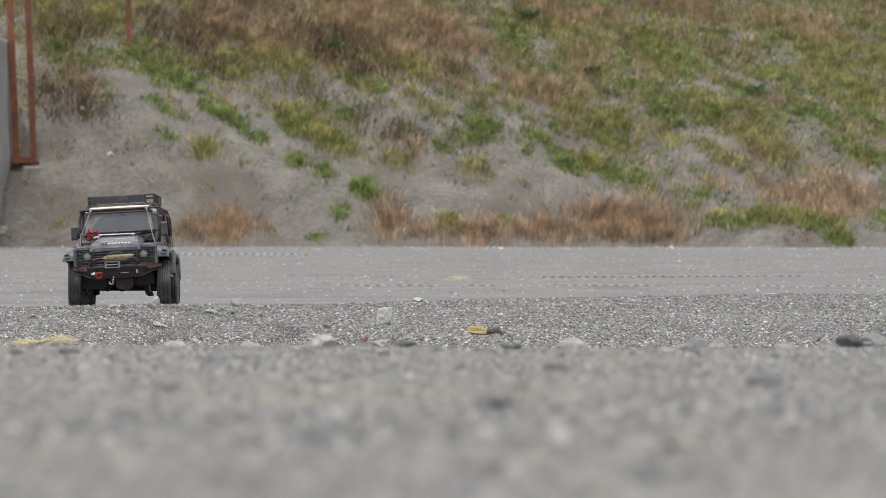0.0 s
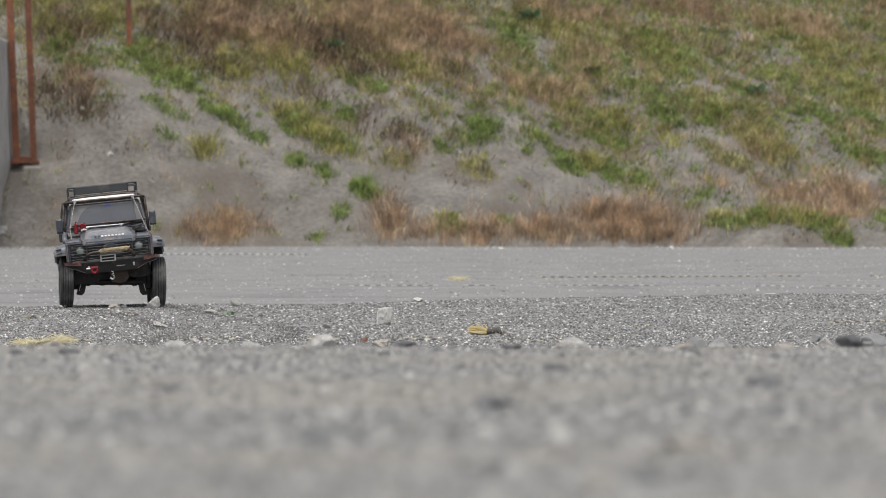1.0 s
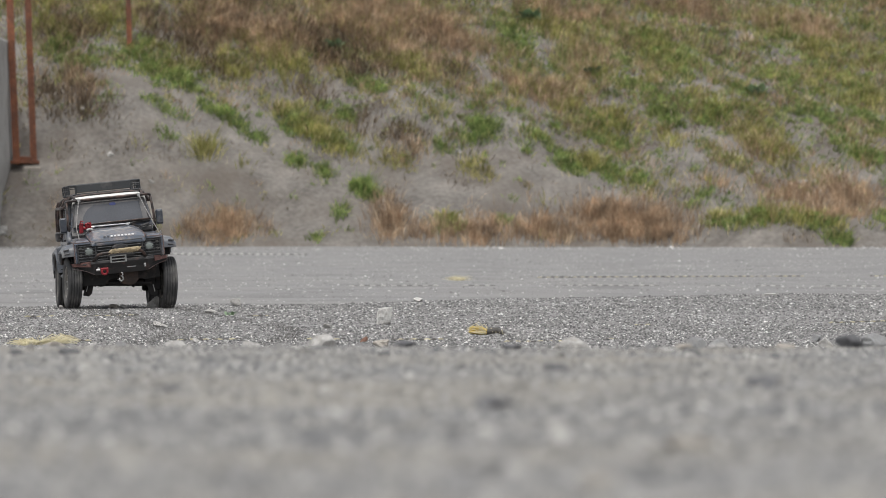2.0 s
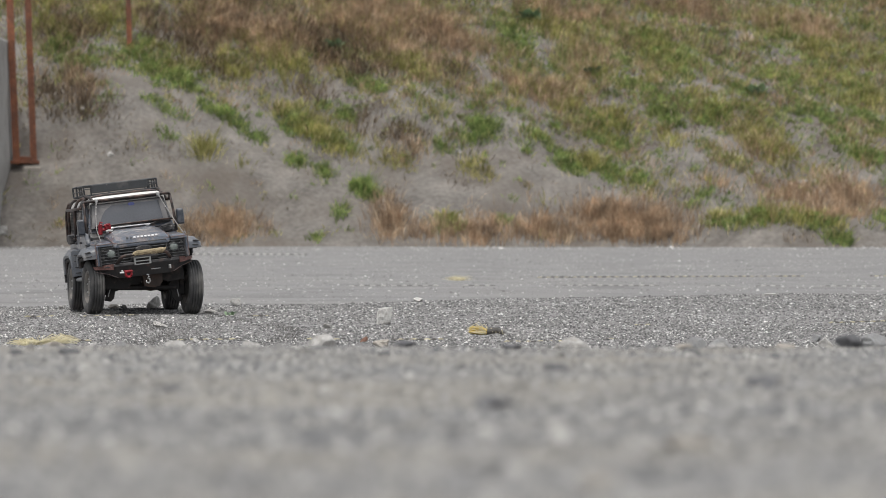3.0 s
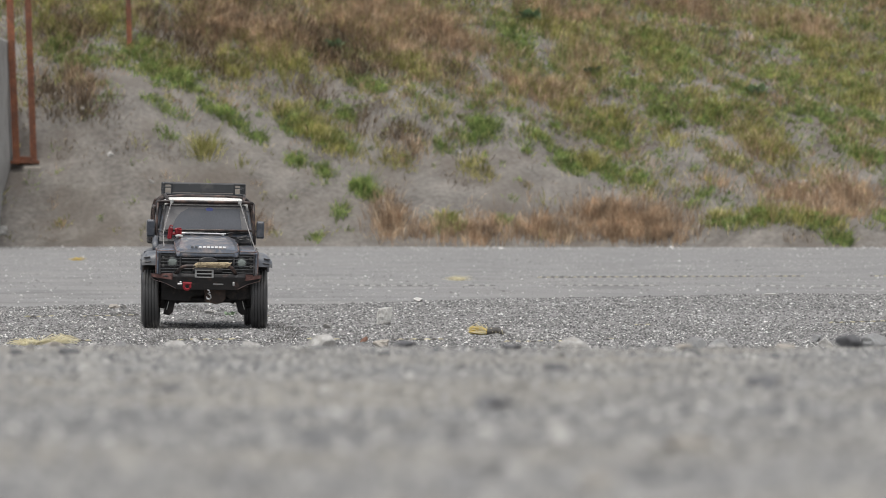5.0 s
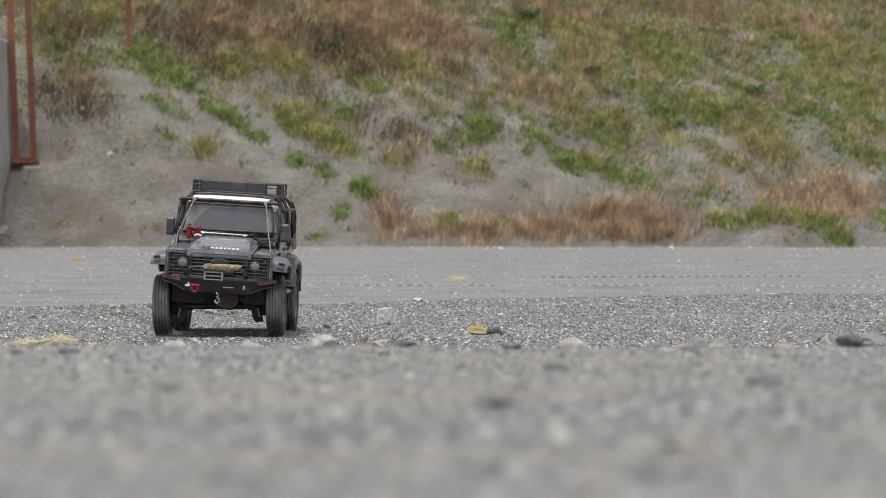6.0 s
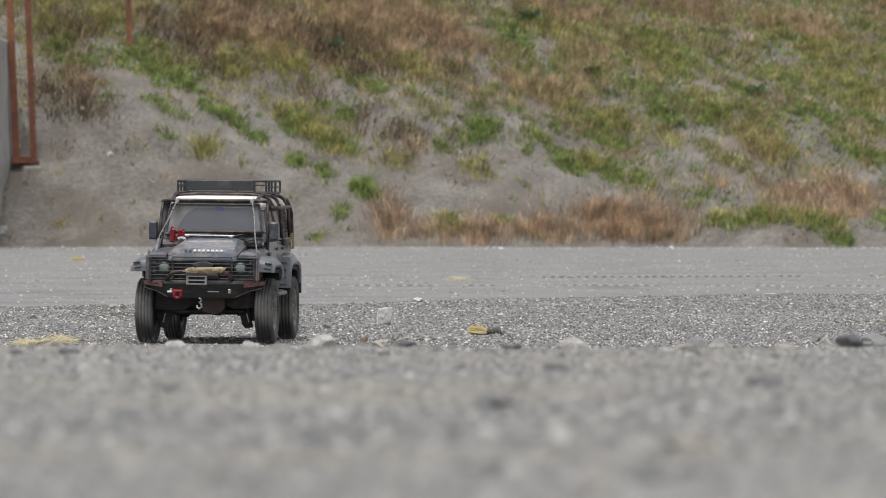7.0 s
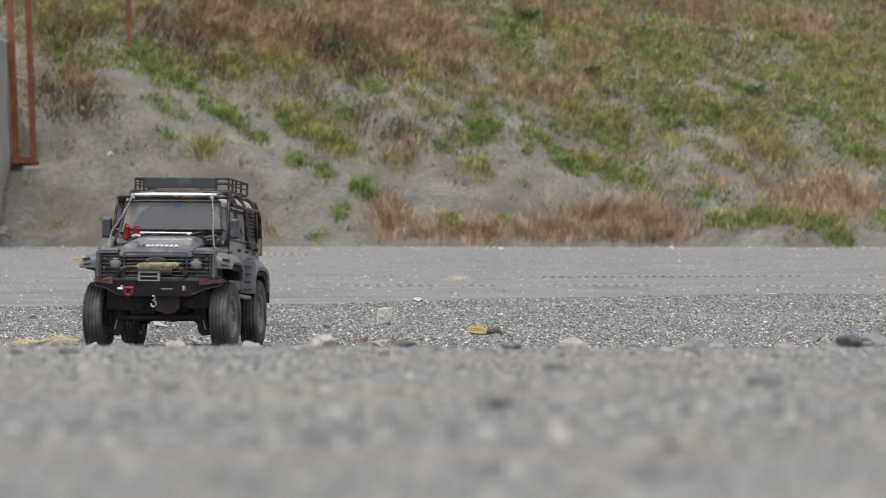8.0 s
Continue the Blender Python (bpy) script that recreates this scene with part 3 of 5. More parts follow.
def tuft(x, z, reach):
    y = bank_y(x, z)
    ob = blades("grass_tuft", [(x + reach * 0.16 * a, y + 0.05 * b, 75, reach / 0.3) for a, b in ((0, 0), (1, 1), (-1, 1), (0.6, -1), (-0.7, -0.6))],
                GREEN_GRASS if reach < 0.29 else OLIVE_GRASS, "bushy green and straw-coloured grass tuft on bare sand", 0.15, 0.06, 0.8, 0.004, int(100 * reach), kind="")
    ob["group"] = "grass tufts on the bank"


for row in [(-2.34, 0.96, 0.34), (1.45, 0.83, 0.30), (-0.76, 0.57, 0.24), (0.43, 1.17, 0.26)]:
    tuft(*row)


def leaf_mesh():
    # a broad leaf, folded along its middle
    bm = bmesh.new()
    ribs = [(0.0, 0.02), (0.3, 0.22), (0.6, 0.26), (0.85, 0.14), (1.0, 0.01)]
    mid = [bm.verts.new((0, t, 0.12 * math.sin(t * 2.6))) for t, w in ribs]
    for side in (-1, 1):
        edge = [bm.verts.new((side * w, t, 0.12 * math.sin(t * 2.6) + 0.25 * w)) for t, w in ribs]
        for i in range(4):
            bm.faces.new((mid[i], mid[i + 1], edge[i + 1], edge[i]))
    me = bpy.data.meshes.new("leaf")
    bm.to_mesh(me)
    bm.free()
    me.materials.append(BROAD_LEAF)
    return me


LEAF = leaf_mesh()


def weed(x, z, size):
    rng = random.Random(int(size * 1000))
    y = bank_y(x, z)
    ob = new("broadleaf_weed")
    ob.location = (x, y, bank_z(x, y))
    tagged(ob, "dark green broad-leaved weed among the grass", "weed", "weeds on the bank")
    for k in range(18):
        leaf = new("leaf", LEAF)
        leaf.parent = ob
        turn = Matrix.Rotation(k * 2.4 + rng.uniform(-0.3, 0.3), 4, "Z") @ Matrix.Rotation(rng.uniform(0.1, 1.0), 4, "X")
        leaf.matrix_local = Matrix.Translation((rng.uniform(-0.6, 0.6) * size, rng.uniform(-0.3, 0.3) * size, 0.02)) @ turn @ Matrix.Scale(size * rng.uniform(0.6, 1.1), 4)


for row in [(0.94, 2.35, 0.16), (3.17, 1.55, 0.13), (-1.12, 2.03, 0.13), (1.53, 1.78, 0.11)]:
    weed(*row)


def sprig(x, y, size):
    rng = random.Random(9)
    ob = new("weed_sprig")
    ob.location = (x, y, ground_z(x, y))
    tagged(ob, "tiny green weed sprouting from the gravel", "weed")
    for k in range(9):
        leaf = new("leaf", LEAF)
        leaf.parent = ob
        leaf.matrix_local = Matrix.Translation((rng.uniform(-0.8, 0.8) * size, rng.uniform(-0.3, 0.3) * size, 0.002)) @ Matrix.Rotation(k * 2.4, 4, "Z") @ Matrix.Rotation(rng.uniform(0.2, 1.0), 4, "X") @ Matrix.Scale(size, 4)


sprig(-0.457, 9.46, 0.013)


# ---- stones and gravel ----
def rock_mesh(seed, rough=0.22, block=False):
    rng = random.Random(seed)
    bm = bmesh.new()
    if block:
        bmesh.ops.create_cube(bm, size=0.8)
        bmesh.ops.bevel(bm, geom=list(bm.edges), offset=0.07, segments=1, affect="EDGES")
        bmesh.ops.subdivide_edges(bm, edges=list(bm.edges), cuts=3, use_grid_fill=True)
        for v in bm.verts:
            v.co.x += 0.16 * v.co.z - 0.1 * v.co.y
            v.co.z += 0.14 * v.co.x
    else:
        bmesh.ops.create_icosphere(bm, subdivisions=3, radius=0.5)
    cuts = [] if block else [(Vector((rng.gauss(0, 1), rng.gauss(0, 1), rng.gauss(0, 1))).normalized(), rng.uniform(0.24, 0.4) if rough < 0.2 else rng.uniform(0.17, 0.34)) for _ in range(9)]
    for v in bm.verts:
        for nrm, d in cuts:
            k = v.co.dot(nrm)
            if k > d:
                v.co -= nrm * (k - d)
        v.co *= 1 + rough * 0.7 * noise.noise(v.co * 4 + Vector((seed, 0, 0))) + rough * 0.8 * noise.noise(v.co * 9 + Vector((seed, 5, 0)))
    me = bpy.data.meshes.new("stone")
    bm.to_mesh(me)
    bm.free()
    return me


def stones(rows, seed):
    names = {WHITE_STONE: "pale rough broken stone on the gravel", GREY_STONE: "grey rounded stone on the gravel", DARK_STONE: "dark grey stone lying in dusty gravel", RED_STONE: "reddish brick chip on the gravel", CHALK_STONE: "bright white broken block of stone on gravel", TAN_STONE: "dull tan stone half sunk in dusty gravel"}
    for i, (x, y, w, h, mat) in enumerate(rows):
        me = rock_mesh(seed + i + 1, 0.22 if y > 6.5 else 0.12, mat == CHALK_STONE and w > 0.03)
        me.materials.append(mat)
        ob = new("stone", me)
        zs = [v.co.z for v in me.vertices]
        xs = [v.co.x for v in me.vertices]
        sx, sz = w / (max(xs) - min(xs)), 1.3 * h / (max(zs) - min(zs))
        ob.matrix_world = Matrix.Translation((x, y, ground_z(x, y) - 0.15 * h - min(zs) * sz)) @ Matrix.Diagonal((sx, sx, sz, 1))
        tagged(ob, names[mat], "stone", "loose stones on the lot")


# on the gravel strip
stones([(-0.122, 9.13, 0.035, 0.032, CHALK_STONE),
        (-0.059, 10.43, 0.023, 0.010, CHALK_STONE),
        (-0.488, 10.40, 0.027, 0.017, WHITE_STONE),
        (-0.654, 9.95, 0.031, 0.026, WHITE_STONE),
        (-0.742, 9.95, 0.026, 0.010, TAN_STONE),
        (-0.718, 9.93, 0.018, 0.009, WHITE_STONE),
        (-0.548, 6.90, 0.027, 0.017, WHITE_STONE),
        (-0.227, 8.75, 0.020, 0.010, WHITE_STONE),
        (-0.142, 7.90, 0.015, 0.009, RED_STONE),
        (-0.103, 7.60, 0.029, 0.013, TAN_STONE),
        (-0.258, 7.45, 0.023, 0.011, WHITE_STONE),
        (-0.571, 8.85, 0.030, 0.012, WHITE_STONE),
        (-0.352, 7.00, 0.016, 0.010, WHITE_STONE),
        (-0.445, 7.90, 0.014, 0.009, WHITE_STONE),
        (0.663, 7.60, 0.027, 0.017, WHITE_STONE),
        (0.679, 8.00, 0.018, 0.011, GREY_STONE),
        (0.771, 10.40, 0.035, 0.004, WHITE_STONE),
        (0.571, 10.40, 0.012, 0.004, CHALK_STONE),
        (-0.505, 9.60, 0.027, 0.008, WHITE_STONE),
        (-0.856, 9.90, 0.013, 0.008, WHITE_STONE)], 0)
# in the dip
stones([(-0.151, 5.35, 0.039, 0.027, WHITE_STONE),
        (0.159, 5.45, 0.054, 0.026, WHITE_STONE),
        (-0.320, 5.30, 0.032, 0.023, WHITE_STONE),
        (-0.235, 5.35, 0.032, 0.021, WHITE_STONE),
        (0.316, 5.50, 0.025, 0.023, GREY_STONE),
        (0.344, 5.40, 0.039, 0.024, GREY_STONE),
        (0.606, 6.20, 0.038, 0.022, GREY_STONE),
        (-0.491, 5.60, 0.035, 0.016, TAN_STONE),
        (-0.391, 5.40, 0.022, 0.020, GREY_STONE)], 40)
# on the low terrace
stones([(0.365, 3.96, 0.026, 0.012, DARK_STONE),
        (0.062, 4.00, 0.019, 0.005, DARK_STONE),
        (-0.037, 4.00, 0.024, 0.007, DARK_STONE),
        (-0.047, 3.55, 0.010, 0.004, DARK_STONE),
        (-0.348, 3.60, 0.015, 0.004, DARK_STONE),
        (-0.304, 3.60, 0.018, 0.005, DARK_STONE),
        (0.218, 3.98, 0.017, 0.005, TAN_STONE),
        (0.202, 3.60, 0.013, 0.004, DARK_STONE),
        (0.311, 4.00, 0.018, 0.005, TAN_STONE),
        (0.249, 4.00, 0.015, 0.005, WHITE_STONE),
        (0.188, 3.70, 0.012, 0.003, WHITE_STONE),
        (-0.061, 2.28, 0.010, 0.003, WHITE_STONE),
        (0.021, 1.90, 0.019, 0.005, DARK_STONE),
        (0.075, 1.35, 0.016, 0.004, TAN_STONE),
        (0.040, 1.12, 0.011, 0.003, TAN_STONE),
        (0.174, 2.40, 0.018, 0.005, DARK_STONE),
        (-0.145, 3.20, 0.012, 0.003, WHITE_STONE),
        (-0.143, 2.30, 0.015, 0.004, DARK_STONE),
        (-0.227, 2.50, 0.011, 0.003, TAN_STONE),
        (0.070, 2.80, 0.018, 0.005, DARK_STONE)], 80)


def bank_stones(rows):
    for i, (x, z, w, h) in enumerate(rows):
        me = rock_mesh(60 + i)
        me.materials.append(TAN_STONE if w > 0.1 else WHITE_STONE)
        ob = new("stone", me)
        y = bank_y(x, z)
        ob.matrix_world = Matrix.Translation((x, y, bank_z(x, y) + (0.15 if w < 0.1 else -0.1) * h)) @ Matrix.Diagonal((w * 1.3, w * 1.3, h * 1.4, 1))
        tagged(ob, "pale stone lying on the sandy bank", "stone", "stones on the bank")


bank_stones([(0.16, 0.95, 0.066, 0.050), (3.45, 0.65, 0.198, 0.110), (-3.25, 0.92, 0.061, 0.050), (4.02, 1.36, 0.044, 0.033), (-0.23, 2.14, 0.050, 0.033), (-3.58, 1.37, 0.055, 0.044), (-4.22, 0.16, 0.099, 0.088), (1.68, 0.61, 0.044, 0.033), (-2.83, 0.65, 0.050, 0.033)])


def gravel(name, n, ys, widen, sizes, mat, label, seed):
    """Loose angular pebbles: squashed, jittered pieces half sunk in the ground."""
    rng = np.random.default_rng(seed)
    y = np.sqrt(rng.uniform(ys[0] ** 2, ys[1] ** 2, n)) if ys[0] > 0 else rng.uniform(ys[0], ys[1], n)
    x = rng.uniform(-1, 1, n) * (np.maximum(y, 0) * 0.1005 + widen)
    keep = (np.abs(x) > np.maximum(y, 0) * 0.1005 + 0.05) | (ys[0] > 0)
    x, y = x[keep], y[keep]
    n = len(x)
    s = sizes[0] * np.minimum(np.exp(rng.normal(0, sizes[1], n)), 2.3) * 0.5
    z = np.array([ground_z(a, b) for a, b in zip(x, y)])
    base = np.array([(1, 0, -0.35), (-1, 0, -0.35), (0, 1, -0.35), (0, -1, -0.35), (0, 0, 1)], float)
    pts = base[None] * rng.uniform(0.6, 1.3, (n, 5, 1)) + rng.normal(0, 0.22, (n, 5, 3))
    pts[:, :, 0] *= 1.2
    pts[:, :, 2] *= 0.62
    a = rng.uniform(0, math.tau, n)
    c, q = np.cos(a)[:, None], np.sin(a)[:, None]
    px, py = pts[:, :, 0] * c - pts[:, :, 1] * q, pts[:, :, 0] * q + pts[:, :, 1] * c
    v = np.stack([px * s[:, None] + x[:, None], py * s[:, None] + y[:, None], pts[:, :, 2] * s[:, None] + (z + s * 0.2)[:, None]], -1).reshape(-1, 3)
    # the sunk underside is left open
    f = np.array([(0, 2, 4), (2, 1, 4), (1, 3, 4), (3, 0, 4)])
    faces = (f[None] + 5 * np.arange(n)[:, None, None]).reshape(-1, 3)
    me = bpy.data.meshes.new(name)
    me.vertices.add(len(v))
    me.vertices.foreach_set("co", v.ravel())
    me.loops.add(faces.size)
    me.loops.foreach_set("vertex_index", faces.ravel().astype(np.int32))
    me.polygons.add(len(faces))
    me.polygons.foreach_set("loop_start", np.arange(0, faces.size, 3, dtype=np.int32))
    me.update(calc_edges=True)
    me.materials.append(mat)
    tagged(new(name, me), label, "gravel", kind="stuff")


gravel("gravel", 170000, (7.0, 10.9), 0.05, (0.0029, 0.55), PEBBLES, "loose angular grey gravel with pale chips", 31)
gravel("gravel", 56000, (0.7, 4.5), 0.05, (0.0029, 0.52), DUSTY, "coarse dusty gravel on the low terrace", 32)
gravel("gravel", 1300, (0.9, 4.3), 0.05, (0.0070, 0.35), DUSTY, "larger dusty stones strewn on the low terrace", 36)
gravel("gravel", 26000, (11.0, 43.0), 0.1, (0.0058, 0.5), CHIPS, "sparse small pale stones on the packed lot", 33)
gravel("gravel", 900, (38.0, 42.1), 0.1, (0.016, 0.5), CHIPS, "pale stones gathered along the foot of the bank", 37)
gravel("gravel", 14000, (-1.5, 12.0), 2.2, (0.006, 0.45), PEBBLES, "loose gravel strewn thinly over the lot", 35)
gravel("gravel", 16000, (4.5, 7.0), 0.05, (0.0038, 0.45), PEBBLES, "loose angular grey gravel in a dip", 34)


# ---- striped rope lying on the lot ----
def rope(a, b, pitch, radius, mats, label, seed, cover=0.0):
    """A striped rope in short twisted lengths of two colours; buried lengths are left out."""
    rng = random.Random(seed)
    ob = new("ground_rope")
    tagged(ob, label, "rope", "striped ropes on the lot")
    a, b = Vector((*a, 0)), Vector((*b, 0))
    steps = int((b - a).length / pitch)
    bms = [bmesh.new(), bmesh.new()]
    side = Vector((-(b - a).y, (b - a).x, 0)).normalized()

    def at(t):
        p = a + (b - a) * t + side * 1.1 * pitch * wobble(t * steps / 5, seed, 1.0)
        p.z = ground_z(p.x, p.y) + radius * (0.3 + 0.6 * wobble(t * steps / 3, seed, 1.0, 2.0))
        return p
    for i in range(steps):
        if wobble(i / 6, seed, 1.0, 5.0) < cover - 0.5:
            continue
        p, q = at(i / steps), at((i + 1) / steps)
        add_tube(bms[i % 2], [p, p.lerp(q, 0.5) + Vector((0, 0, radius * 0.35)), q], [radius * 0.8, radius * 1.15, radius * 0.8], 6)
    part("pale_strand", bms[0], mats[0], ob, "worn pale lengths")["kind"] = "stuff"
    part("dark_strand", bms[1], mats[1], ob, "black lengths")["kind"] = "stuff"


rope((-0.89, 9.38), (-0.36, 9.46), 0.012, 0.0020, (ROPE_YELLOW, ROPE_BLACK), "worn yellow and black rope half buried in gravel", 1, 0.55)
rope((-0.82, 8.01), (-0.00, 8.13), 0.012, 0.0022, (ROPE_YELLOW, ROPE_BLACK), "worn yellow and black rope half buried in gravel", 2, 0.5)
rope((0.11, 7.84), (0.32, 8.01), 0.012, 0.0022, (ROPE_YELLOW, ROPE_BLACK), "worn yellow and black rope half buried in gravel", 3, 0.4)
rope((0.39, 9.01), (0.95, 9.28), 0.012, 0.0020, (ROPE_YELLOW, ROPE_BLACK), "faded yellow rope half buried in gravel", 6, 0.5)
rope((0.44, 20.51), (2.32, 21.10), 0.021, 0.0026, (ROPE_YELLOW, ROPE_BLACK), "yellow and black striped rope across the lot", 4, 0.15)
rope((-0.37, 17.43), (1.96, 17.88), 0.021, 0.0024, (ROPE_PALE, ROPE_GREY), "faded striped rope across the lot", 5, 0.45)
rope((-2.30, 33.10), (-1.00, 32.60), 0.03, 0.0052, (ROPE_PALE, ROPE_GREY), "faded white and black rope far across the lot", 7, 0.05)


def frayed(x, y, label, seed, size=1.0, lie=0.0, stub=True):
    """A frayed rope end: a short dark stub with a fan of loose pale fibres."""
    rng = random.Random(seed)
    ob = new("frayed_rope")
    tagged(ob, label, "rope")
    z = ground_z(x, y)
    fan = bmesh.new()
    for _ in range(35 if stub else 120):
        a = lie + rng.gauss(0, 0.7)
        k = size * rng.uniform(0.015, 0.05)
        rise = rng.uniform(0.0, 0.6 if stub else 0.3) * k
        q = rng.uniform(-0.02, 0.02) * size
        s = Vector((x + q * rng.uniform(0.2, 1), y + 2 * q, z + rng.uniform(0.001, 0.007)))
        d = Vector((math.cos(a), math.sin(a), 0))
        add_tube(fan, [s, s + d * k * 0.5 + Vector((0, 0, rise)), s + d * k + Vector((0, 0, rise * 0.4))], [0.0006, 0.00045, 0.0002], 4)
    part("fringe", fan, TUFT_YELLOW if seed == 3 else STRAW, ob, "loose straw-yellow fibres")["kind"] = "stuff"
    if not stub:
        return
    out = Vector((math.cos(lie), math.sin(lie), 0))
    head = bmesh.new()
    for k in range(16):
        o = Vector((0, rng.uniform(-0.007, 0.007), rng.uniform(0.003, 0.014)))
        add_tube(head, [Vector((x, y, z)) + o * 0.6, Vector((x, y, z)) + o + out * 0.014, Vector((x, y, z)) + o * 1.1 + out * rng.uniform(0.024, 0.036)], [0.003, 0.0042, 0.0016], 6)
    part("head", head, TUFT_YELLOW, ob, "matted yellow strands")
    back = Vector((-math.cos(lie), -math.sin(lie), 0))
    s = Vector((x, y, z + 0.006))
    part("stub", tube([s, s + back * 0.02 + Vector((0, 0, 0.003)), s + back * 0.045 * size - Vector((0, 0, 0.004))], [0.006, 0.0055, 0.004], 8), ROPE_BLACK, ob, "dark stub")
    for k in range(4):
        p = s + back * (0.012 + 0.009 * k) * size + Vector((0, -0.0005, 0.0022 - 0.0012 * k))
        part("stripe", tube([p + Vector((0.002, -0.0052, -0.003)), p + Vector((0, -0.003, 0.0035)), p + Vector((-0.002, 0.002, 0.0042))], 0.0011, 6), ROPE_YELLOW, ob, "faded yellow stripe")


frayed(0.084, 8.44, "frayed yellow end of a black striped rope", 1, 0.75, 3.0)
frayed(-2.405, 28.81, "yellow frayed rope scrap on the far lot", 3, 1.60, 1.2, False)
frayed(0.078, 19.57, "yellow frayed rope scrap on the far lot", 4, 1.60, 2.0, False)
frayed(-0.697, 7.77, "straw-coloured frayed rope fibres on gravel", 2, 1.15, 0.3, False)
frayed(-0.722, 7.74, "straw-coloured frayed rope fibres on gravel", 5, 0.80, 2.7, False)


# ---- concrete block and rusty posts on the bank ----
def steel_post(name, foot, top, width, label):
    """An angle-section steel post."""
    ob = new(name)
    tagged(ob, label, "post", "rusty posts on the bank")
    t = width * 0.16
    outline = [(0, 0), (width, 0), (width, t), (t, t), (t, width), (0, width)]
    f, g = Vector(foot), Vector(top)
    bm = loft([[f + Vector((a - width / 2, b - width / 2, 0)) for a, b in outline], [g + Vector((a - width / 2, b - width / 2, 0)) for a, b in outline]])
    part("shaft", bm, RUST, ob)
    base = box((f.x, f.y, f.z + 0.02), (width * 1.7, width * 1.6, 0.03), 0.004)
    part("base_plate", base, RUST, ob)
    return ob


FRAME_Y = bank_y(-4.1, 0.83) - 0.06
steel_post("steel_post", (-4.16, FRAME_Y, 0.83), (-4.33, FRAME_Y, 4.97), 0.068, "rust-red steel angle post beside a concrete block")
steel_post("steel_post", (-4.00, FRAME_Y + 0.1, 0.83), (-4.15, FRAME_Y + 0.1, 4.97), 0.062, "rust-red steel angle post beside a concrete block")
POST_Y = bank_y(-3.18, 2.05)
steel_post("steel_post", (-3.18, POST_Y, 2.01), (-3.24, POST_Y, 4.73), 0.052, "rusty steel post standing in grass on the bank")
tie = finish("steel_tie", box((-4.09, FRAME_Y + 0.06, 0.87), (0.15, 0.05, 0.07), 0.006), RUST)
tagged(tie, "short rusty steel tie between two posts", "steel tie")
pad = finish("footing", box((-4.01, FRAME_Y + 0.10, 0.75), (0.17, 0.3, 0.11), 0.012), TAN_STONE)
tagged(pad, "small tan weathered concrete footing under rusty posts", "footing")
# Only the block's end is in view; its length is added to shade the sand.
blk = new("shading_block")
tagged(blk, "weathered concrete block, lengthened out of view to shade the sand", "wall")
part("block_body", plate([(-6.14, 0.0), (-4.27, 0.0), (-4.26, 0.53), (-4.22, 0.83), (-4.25, 2.04), (-6.14, 2.07)], 1, 5.6, FRAME_Y - 2.4, 0.02), CONCRETE, blk)


# ---- the toy truck: its own space has the ground under the front axle at the origin, the nose towards -y ----
SLAT = material("dusty_slat", (0.042, 0.045, 0.05), 0.5, vary=0.25, scale=30, fine=800, bump=0.1, dirt=(0.10, 0.097, 0.094), dirt_amount=0.25, dirt_scale=60)
WHEELBASE = 0.285
TYRE_R = 0.0585


def build_wheel(truck, x, y, out):
    """out: +1 or -1, the side that faces outwards."""
    w = 0.0160
    wheel = new("wheel")
    wheel.parent = truck
    wheel.location = (x, y, TYRE_R)
    r = TYRE_R
    prof = [(-w * 0.80, r * 0.60), (-w * 0.98, r * 0.72), (-w, r * 0.84), (-w * 0.93, r * 0.93), (-w * 0.80, r * 0.985)]
    groove = 0.0022
    for c in (-0.55, -0.18, 0.18, 0.55):
        prof += [(w * (c - 0.055), r), (w * (c - 0.04), r - groove), (w * (c + 0.04), r - groove), (w * (c + 0.055), r)]
    prof += [(w * 0.80, r * 0.985), (w * 0.93, r * 0.93), (w, r * 0.84), (w * 0.98, r * 0.72), (w * 0.80, r * 0.60)]
    tyre = part("tyre", lathe_x(prof, 44), RUBBER, wheel, "dusty ribbed rubber tyre", True)
    rim = part("rim", lathe_x([(-w * 0.8, r * 0.61), (-w * 0.86, r * 0.58), (-w * 0.55, r * 0.53), (w * 0.55, r * 0.53), (w * 0.86, r * 0.58), (w * 0.8, r * 0.61)], 32), RIM_STEEL, wheel, "dusty grey steel rim", True)
    bm = lathe_x([(out * w * 0.15, r * 0.55), (out * w * 0.35, r * 0.50), (out * w * 0.55, r * 0.34), (out * w * 0.5, r * 0.20), (out * w * 0.62, r * 0.14), (out * w * 0.62, 0.0005), (out * w * 0.1, 0.0005)], 32)
    part("disc", bm, RIM_STEEL, rim)
    for k in range(6):
        a = k * math.tau / 6
        part("wheel_nut", tube([(out * w * 0.4, r * 0.3 * math.cos(a), r * 0.3 * math.sin(a)), (out * w * 0.66, r * 0.3 * math.cos(a), r * 0.3 * math.sin(a))], r * 0.035, 6), SILVER, rim)
    return wheel


